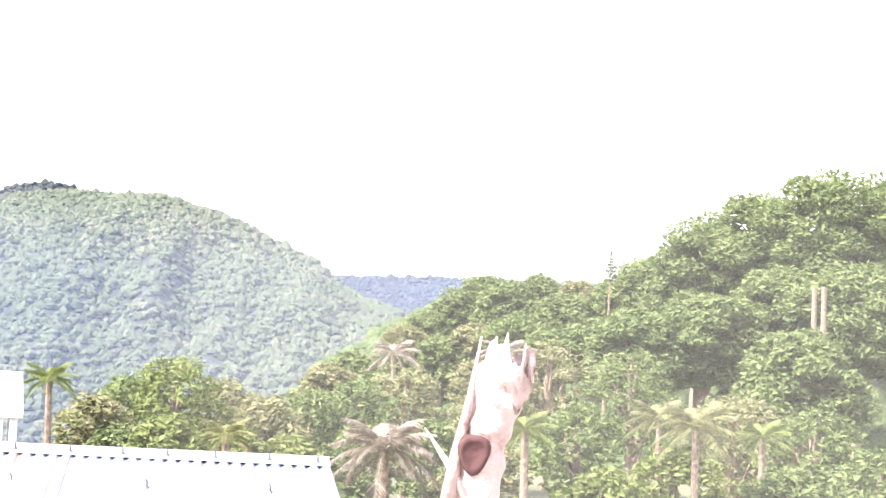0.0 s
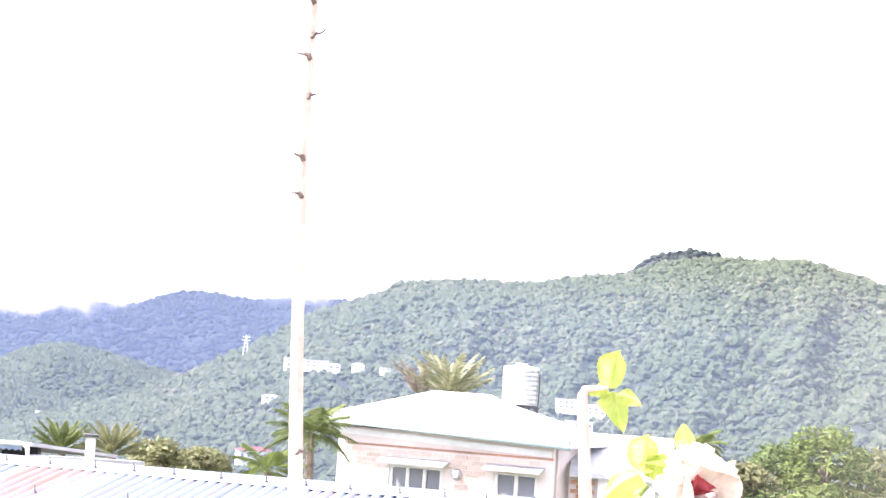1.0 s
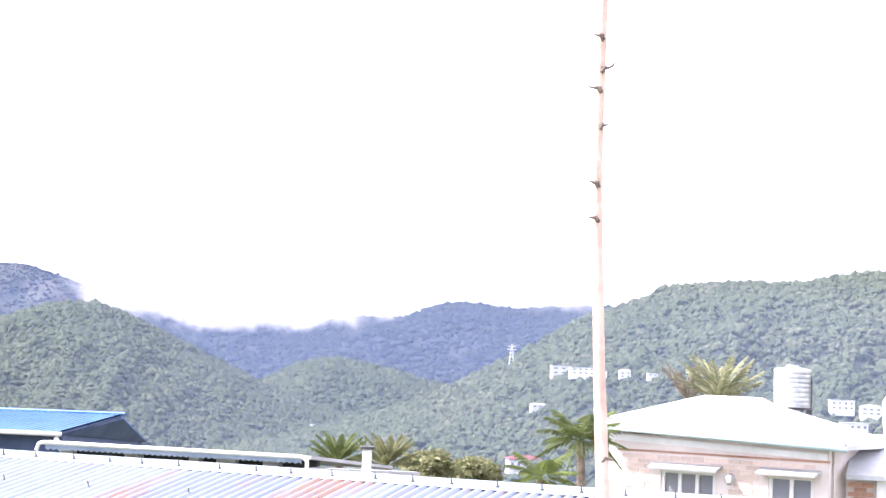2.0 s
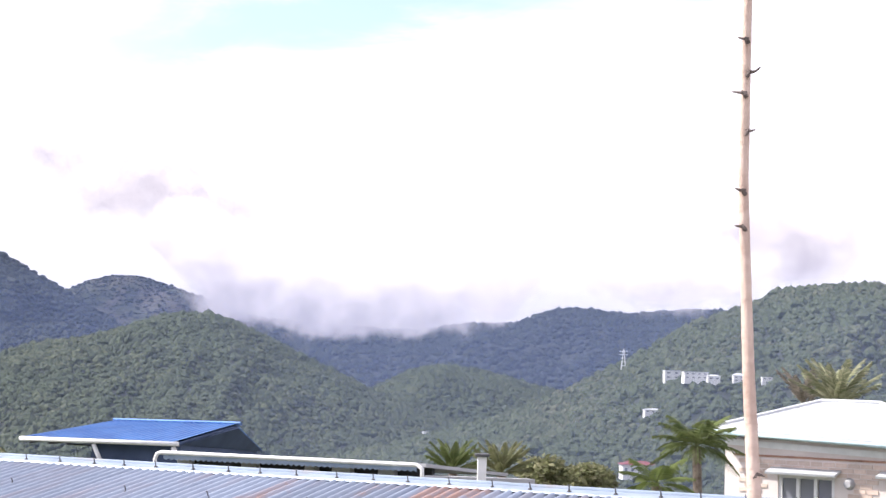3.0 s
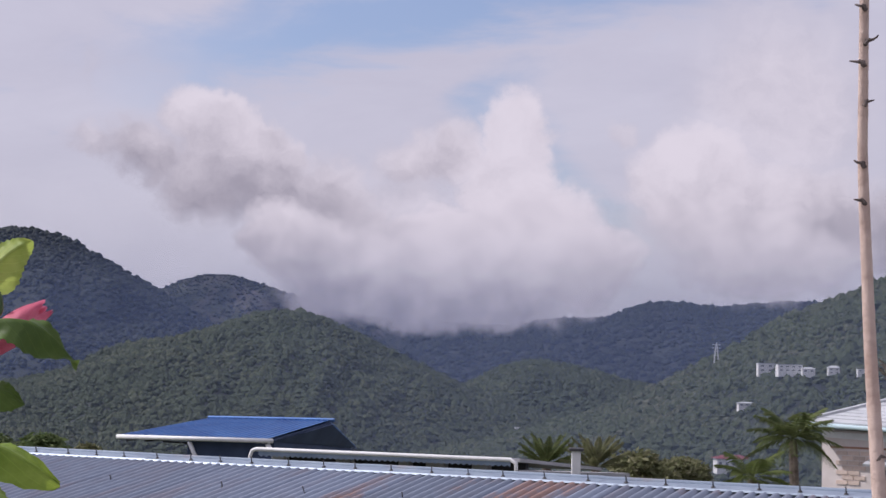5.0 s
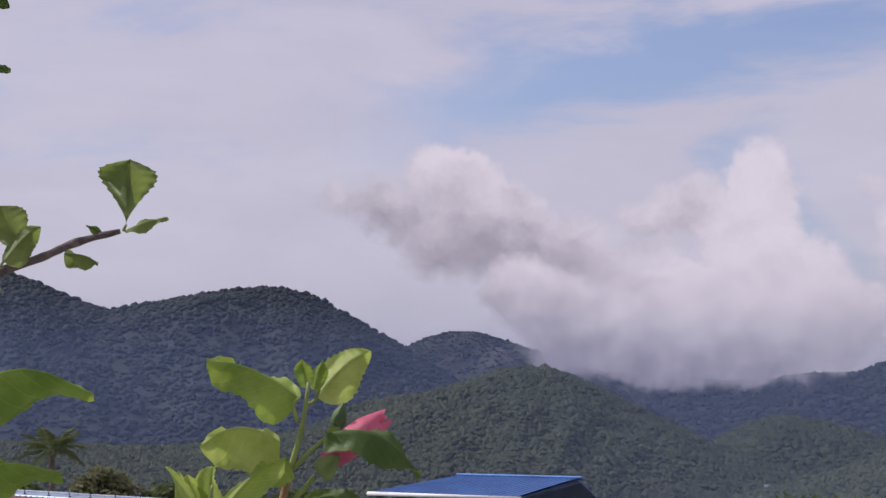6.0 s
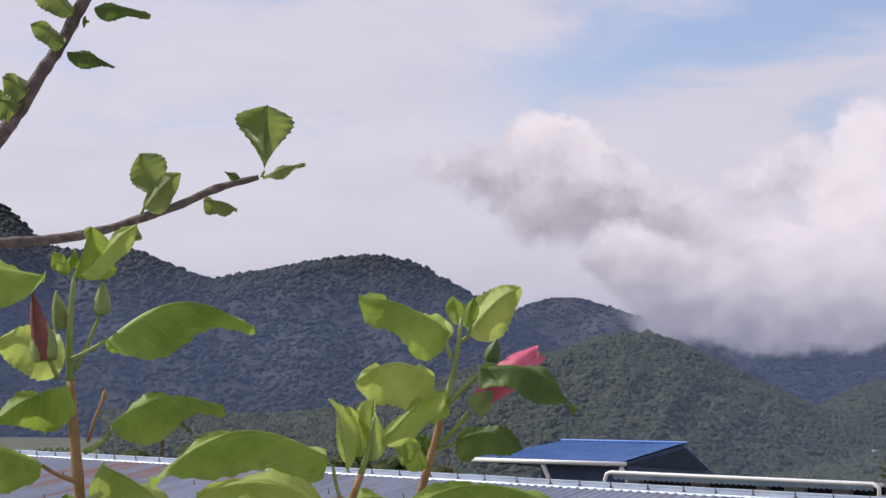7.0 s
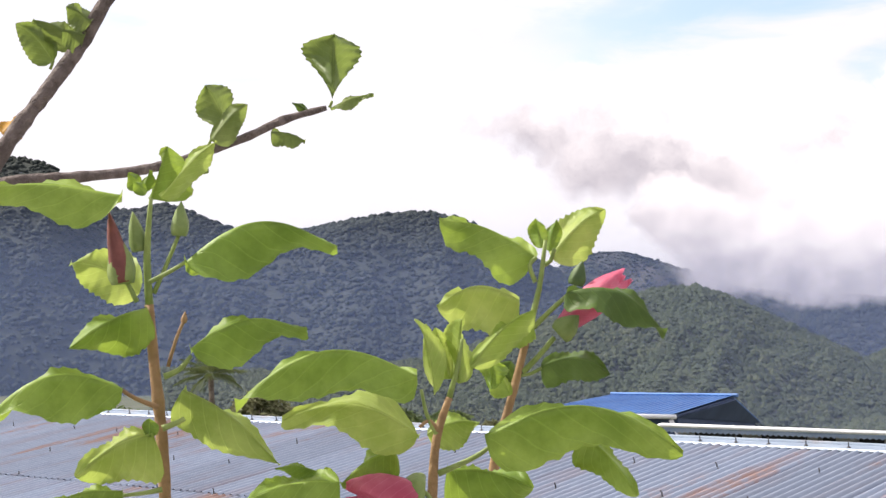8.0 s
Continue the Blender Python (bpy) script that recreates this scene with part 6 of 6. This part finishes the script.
stem(plant_c, "leaf_stalk", [(-0.2616, 1.0209, E -0.0504), (-0.2559, 1.0221, E -0.0494), (-0.2496, 1.0234, E -0.0461)], [0.0011, 0.0010, 0.0010], STEM_GREEN)
bud(plant_c, "flower_bud", (-0.2305, 1.0268, E +0.0010), (-0.2266, 1.0269, E +0.0152), 0.0097, CALYX_DARK)
furled(plant_c, "pink_flower", (-0.2390, 1.0300, E -0.0225), (-0.2075, 1.0480, E +0.0055), 0.0165, PETAL_PINK)
bud(plant_c, "calyx", (-0.2405, 1.0250, E -0.0268), (-0.2287, 1.0270, E -0.0160), 0.0142, CALYX)
shrub = potted("hibiscus_shrub", (-0.8450, 1.1427), "woody hibiscus shrub with sparse small leaves on bare branches")
stem(shrub, "trunk", [(-0.8223, 1.1196, E -0.3846), (-0.8472, 1.1473, E -0.1936), (-0.8497, 1.1546, E -0.1130), (-0.8428, 1.1625, E -0.0473), (-0.8307, 1.1709, E -0.0058)], [0.0098, 0.0093, 0.0089, 0.0080, 0.0067], TWIG)
stem(shrub, "branch", [(-0.8427, 1.1748, E -0.0141), (-0.7822, 1.2112, E +0.0631), (-0.7174, 1.2470, E +0.0884), (-0.6569, 1.2777, E +0.0960), (-0.6256, 1.2921, E +0.1006), (-0.5976, 1.3037, E +0.1081), (-0.5690, 1.3145, E +0.1192), (-0.5441, 1.3231, E +0.1293), (-0.5189, 1.3308, E +0.1420), (-0.4863, 1.3408, E +0.1520)], [0.0058, 0.0049, 0.0045, 0.0040, 0.0038, 0.0036, 0.0034, 0.0031, 0.0034, 0.0020], TWIG)
stem(shrub, "branch", [(-0.7449, 1.1520, E -0.0213), (-0.6869, 1.1827, E +0.0990), (-0.6540, 1.1954, E +0.1501), (-0.6313, 1.2024, E +0.1842), (-0.6136, 1.2061, E +0.2159), (-0.5996, 1.2088, E +0.2377), (-0.5851, 1.2099, E +0.2657), (-0.5703, 1.2107, E +0.2915), (-0.5470, 1.2123, E +0.3259), (-0.5223, 1.2095, E +0.3722)], [0.0066, 0.0062, 0.0057, 0.0053, 0.0053, 0.0048, 0.0048, 0.0048, 0.0044, 0.0040], TWIG)
leaf(shrub, (-0.4819, 1.3415, E +0.1574), (-0.4775, 1.3343, E +0.2097), 0.0440, (0.34, -0.93, -0.15), 0.62, 0.05, LEAF_SPRIG, 1.55)
leaf(shrub, (-0.4900, 1.3604, E +0.1547), (-0.4565, 1.3693, E +0.1670), 0.0127, (0.14, -0.55, 0.82), 0.35, 0.15, LEAF_SPRIG)
leaf(shrub, (-0.5283, 1.3286, E +0.1321), (-0.5026, 1.3383, E +0.1285), 0.0161, (0.20, -0.77, 0.61), 0.35, 0.15, LEAF_SPRIG)
leaf(shrub, (-0.5573, 1.3182, E +0.1269), (-0.5752, 1.3053, E +0.1680), 0.0290, (0.52, -0.85, -0.05), 0.55, 0.15, LEAF_SPRIG, 1.3)
leaf(shrub, (-0.5645, 1.2941, E +0.1230), (-0.5373, 1.3012, E +0.1511), 0.0194, (0.24, -0.93, 0.27), 0.40, 0.15, LEAF_SPRIG)
leaf(shrub, (-0.4995, 1.3368, E +0.1484), (-0.5117, 1.3315, E +0.1561), 0.0063, (0.23, -0.89, 0.40), 0.35, 0.15, LEAF_DARK)
leaf(shrub, (-0.5836, 1.3099, E +0.1058), (-0.5744, 1.3143, E +0.1006), 0.0125, (0.23, -0.89, 0.40), 0.35, 0.15, LEAF_SPRIG)
leaf(shrub, (-0.6962, 1.2091, E +0.1213), (-0.6855, 1.2130, E +0.1354), 0.0174, (0.23, -0.89, 0.40), 0.35, 0.15, LEAF_OLD)
leaf(shrub, (-0.6654, 1.2283, E +0.1781), (-0.6884, 1.2111, E +0.2051), 0.0227, (0.14, -0.95, 0.27), 0.35, 0.15, LEAF_SPRIG)
leaf(shrub, (-0.6463, 1.2362, E +0.1880), (-0.6750, 1.2171, E +0.2111), 0.0192, (0.12, -0.87, 0.48), 0.35, 0.15, LEAF_SPRIG)
leaf(shrub, (-0.6427, 1.2455, E +0.2083), (-0.6567, 1.2354, E +0.2235), 0.0132, (0.23, -0.89, 0.40), 0.35, 0.15, LEAF_SPRIG)
stem(shrub, "leaf_stalk", [(-0.6680, 1.2280, E +0.1722), (-0.6654, 1.2282, E +0.1789)], [0.0013, 0.0011], STEM_GREEN)
leaf(shrub, (-0.5702, 1.2007, E +0.2867), (-0.5930, 1.1851, E +0.3064), 0.0192, (0.18, -0.86, 0.48), 0.35, 0.15, LEAF_SPRIG)
leaf(shrub, (-0.5849, 1.1999, E +0.2602), (-0.6116, 1.1822, E +0.2815), 0.0184, (0.18, -0.86, 0.48), 0.35, 0.15, LEAF_SPRIG)
leaf(shrub, (-0.5923, 1.2011, E +0.2374), (-0.6140, 1.1879, E +0.2505), 0.0157, (0.18, -0.86, 0.48), 0.35, 0.15, LEAF_SPRIG)
leaf(shrub, (-0.5714, 1.2052, E +0.2643), (-0.5330, 1.2223, E +0.2627), 0.0131, (0.18, -0.86, 0.48), 0.35, 0.15, LEAF_DARK)
leaf(shrub, (-0.5911, 1.2028, E +0.2316), (-0.5591, 1.2190, E +0.2228), 0.0131, (0.18, -0.86, 0.48), 0.35, 0.15, LEAF_DARK)
leaf(shrub, (-0.5464, 1.2044, E +0.3144), (-0.5315, 1.2129, E +0.3063), 0.0114, (0.18, -0.86, 0.48), 0.35, 0.15, LEAF_DARK)
leaf(shrub, (-0.6182, 1.1951, E +0.2009), (-0.6340, 1.1854, E +0.2108), 0.0175, (0.18, -0.86, 0.48), 0.35, 0.15, LEAF_SPRIG)
leaf(shrub, (-0.6230, 1.1943, E +0.1906), (-0.6375, 1.1864, E +0.1939), 0.0219, (0.18, -0.86, 0.48), 0.35, 0.15, LEAF_SPRIG)
leaf(shrub, (-0.5794, 1.2034, E +0.2556), (-0.5749, 1.2056, E +0.2550), 0.0079, (0.18, -0.86, 0.48), 0.35, 0.15, LEAF_SPRIG)
leaf(shrub, (-0.5432, 1.2050, E +0.3174), (-0.5063, 1.2190, E +0.3224), 0.0114, (0.18, -0.86, 0.48), 0.35, 0.15, LEAF_DARK)
stem(shrub, "leaf_stalk", [(-0.4842, 1.3415, E +0.1521), (-0.4819, 1.3415, E +0.1574)], [0.0013, 0.0011], STEM_GREEN)
stem(shrub, "leaf_stalk", [(-0.5764, 1.3117, E +0.1164), (-0.5720, 1.3124, E +0.1262)], [0.0013, 0.0011], STEM_GREEN)
stem(shrub, "leaf_stalk", [(-0.5599, 1.3178, E +0.1220), (-0.5573, 1.3181, E +0.1277)], [0.0013, 0.0011], STEM_GREEN)
cane = potted("bare_cane_plant", (0.4626, 1.8560), "tall bare pinkish-brown cane with thorny buds")
stem(cane, "stem", [(0.4700, 1.8005, E - 0.4685), (0.4637, 1.8467, E - 0.2201), (0.4594, 1.8564, E - 0.1223), (0.4535, 1.8616, E - 0.0142), (0.4494, 1.8616, E + 0.0698), (0.4430, 1.8560, E + 0.1961), (0.4412, 1.8470, E + 0.2619), (0.4390, 1.8340, E + 0.3446), (0.4370, 1.8200, E + 0.4201), (0.4352, 1.8050, E + 0.4940)], [0.0090, 0.0084, 0.0078, 0.0070, 0.0064, 0.0056, 0.0054, 0.0051, 0.0048, 0.0044], CANE)
for x, y, z, reach, lift in ((0.4388, 1.830, 0.3577, -0.011, 0.002), (0.4392, 1.834, 0.3225, 0.014, 0.006), (0.4400, 1.840, 0.3011, -0.016, 0.001), (0.4414, 1.846, 0.2606, 0.010, 0.002), (0.4430, 1.853, 0.1966, -0.011, 0.003), (0.4450, 1.858, 0.1581, -0.012, 0.001), (0.4580, 1.856, -0.1078, 0.012, -0.002), (0.4372, 1.821, 0.4130, -0.012, 0.004), (0.4366, 1.817, 0.4380, 0.012, 0.003)):
    stem(cane, "thorny_bud", [(x, y - 0.003, E + z), (x + reach * 0.6, y - 0.005, E + z + lift * 0.2), (x + reach, y - 0.004, E + z + lift)], [0.0024, 0.0014, 0.0007], TWIG)
    bud(cane, "leaf_scar", (x - reach * 0.05, y - 0.004, E + z - 0.005), (x + reach * 0.35, y - 0.005, E + z + 0.003), 0.0050, TWIG)
plant_d = potted("hibiscus_plant", (0.5010, 1.0438), "potted hibiscus with yellow-green leaves and fading white and red bloom")
stem(plant_d, "stem", [(0.5032, 1.0108, E -0.2800), (0.5028, 1.0397, E -0.1318), (0.5010, 1.0438, E -0.0948), (0.4984, 1.0467, E -0.0561), (0.4961, 1.0479, E -0.0267), (0.5005, 1.0465, E -0.0225), (0.5102, 1.0433, E -0.0215)], [0.0042, 0.0040, 0.0039, 0.0037, 0.0032, 0.0018, 0.0011], CANE)
stem(plant_d, "branch", [(0.4809, 0.9737, E -0.1243), (0.4910, 0.9724, E -0.1032), (0.5029, 0.9699, E -0.0818), (0.5095, 0.9680, E -0.0724)], [0.0027, 0.0024, 0.0021, 0.0018], STEM_GREEN)
leaf(plant_d, (0.5102, 1.0433, E -0.0215), (0.5164, 1.0408, E +0.0012), 0.0149, (-0.08, -1.00, 0.04), 0.35, 0.15, LEAF_YOUNG)
leaf(plant_d, (0.5128, 1.0424, E -0.0230), (0.5196, 1.0398, E -0.0476), 0.0142, (-0.07, -0.98, 0.16), 0.35, 0.15, LEAF_YOUNG)
leaf(plant_d, (0.5144, 1.0418, E -0.0245), (0.5290, 1.0367, E -0.0305), 0.0097, (-0.28, -0.88, 0.38), 0.35, 0.15, LEAF_YOUNG)
leaf(plant_d, (0.5102, 1.0433, E -0.0215), (0.4994, 1.0468, E -0.0255), 0.0084, (-0.28, -0.88, 0.38), 0.35, 0.15, LEAF_YOUNG)
leaf(plant_d, (0.4963, 0.9413, E -0.0648), (0.4989, 0.9410, E -0.0445), 0.0157, (-0.18, -0.98, 0.04), 0.35, 0.15, LEAF_YOUNG)
leaf(plant_d, (0.4949, 0.9417, E -0.0655), (0.4765, 0.9472, E -0.0817), 0.0128, (-0.28, -0.88, 0.38), 0.35, 0.15, LEAF_YOUNG)
leaf(plant_d, (0.5174, 0.9338, E -0.0538), (0.5156, 0.9349, E -0.0375), 0.0087, (-0.28, -0.88, 0.38), 0.35, 0.15, LEAF_YOUNG)
leaf(plant_d, (0.4996, 0.9390, E -0.0823), (0.4740, 0.9476, E -0.0884), 0.0117, (-0.28, -0.88, 0.38), 0.35, 0.15, LEAF_YOUNG)
leaf(plant_d, (0.5096, 0.9365, E -0.0615), (0.4947, 0.9421, E -0.0597), 0.0146, (-0.28, -0.88, 0.38), 0.35, 0.15, LEAF_YOUNG)
bloom(plant_d, (0.5170, 0.9327, E -0.0787), (0.291, -0.929, 0.229), 0.0285)
stump = potted("broken_trunk", (0.7535, 0.7263), "pale broken shrub trunk with split bark and a knot hole")
split_trunk(stump, [(0.7403, 0.7028, E -0.2558), (0.7499, 0.7251, E -0.1374), (0.7537, 0.7261, E -0.1075), (0.7575, 0.7255, E -0.0814), (0.7623, 0.7229, E -0.0605), (0.7690, 0.7182, E -0.0446)], 0.0114, [(0.7440, 0.7325, E -0.1127), (0.7478, 0.7321, E -0.0871), (0.7523, 0.7302, E -0.0612), (0.7555, 0.7283, E -0.0336)], [(0.7534, 0.7258, E -0.1121), (0.7462, 0.7327, E -0.0949), (0.7358, 0.7412, E -0.0764)], (0.7541, 0.7277, E -0.0867), (-0.568, -0.821, -0.057))

# ---- pieces of the long roof, last ----
for i in range(int(ROOF_LEN / WIDE)):
    for j in range(3):
        child("roof_sheet", sheet_meshes[(i + j) % 3], long_roof, pose(i * WIDE, j * 2.98 + 0.02, -0.014 * j, -0.10, 0, 0))
for i in range(int(ROOF_LEN / 2.4)):
    child("ridge_cap", cap_mesh, long_roof, pose(i * 2.4, 0, 0.003 * (i % 2)))
k = 0
x = 0.1
while x < ROOF_LEN - 0.2:
    child("hook_bolt", bolt_mesh, long_roof, pose(x, 0.13, 0.03, 0, 0, (k * 37) % 40))
    x += 0.38 + 0.04 * math.sin(k * 1.7)
    k += 1
for row in range(1, 8):
    for i in range(int(ROOF_LEN / 1.02)):
        child("hook_bolt", bolt_mesh, long_roof, pose(0.4 + i * 1.02 + 0.13 * math.sin(i * 2.3 + row), row * 1.05, 0.004 - 0.004 * row, 0, 0, (i * 53) % 60))
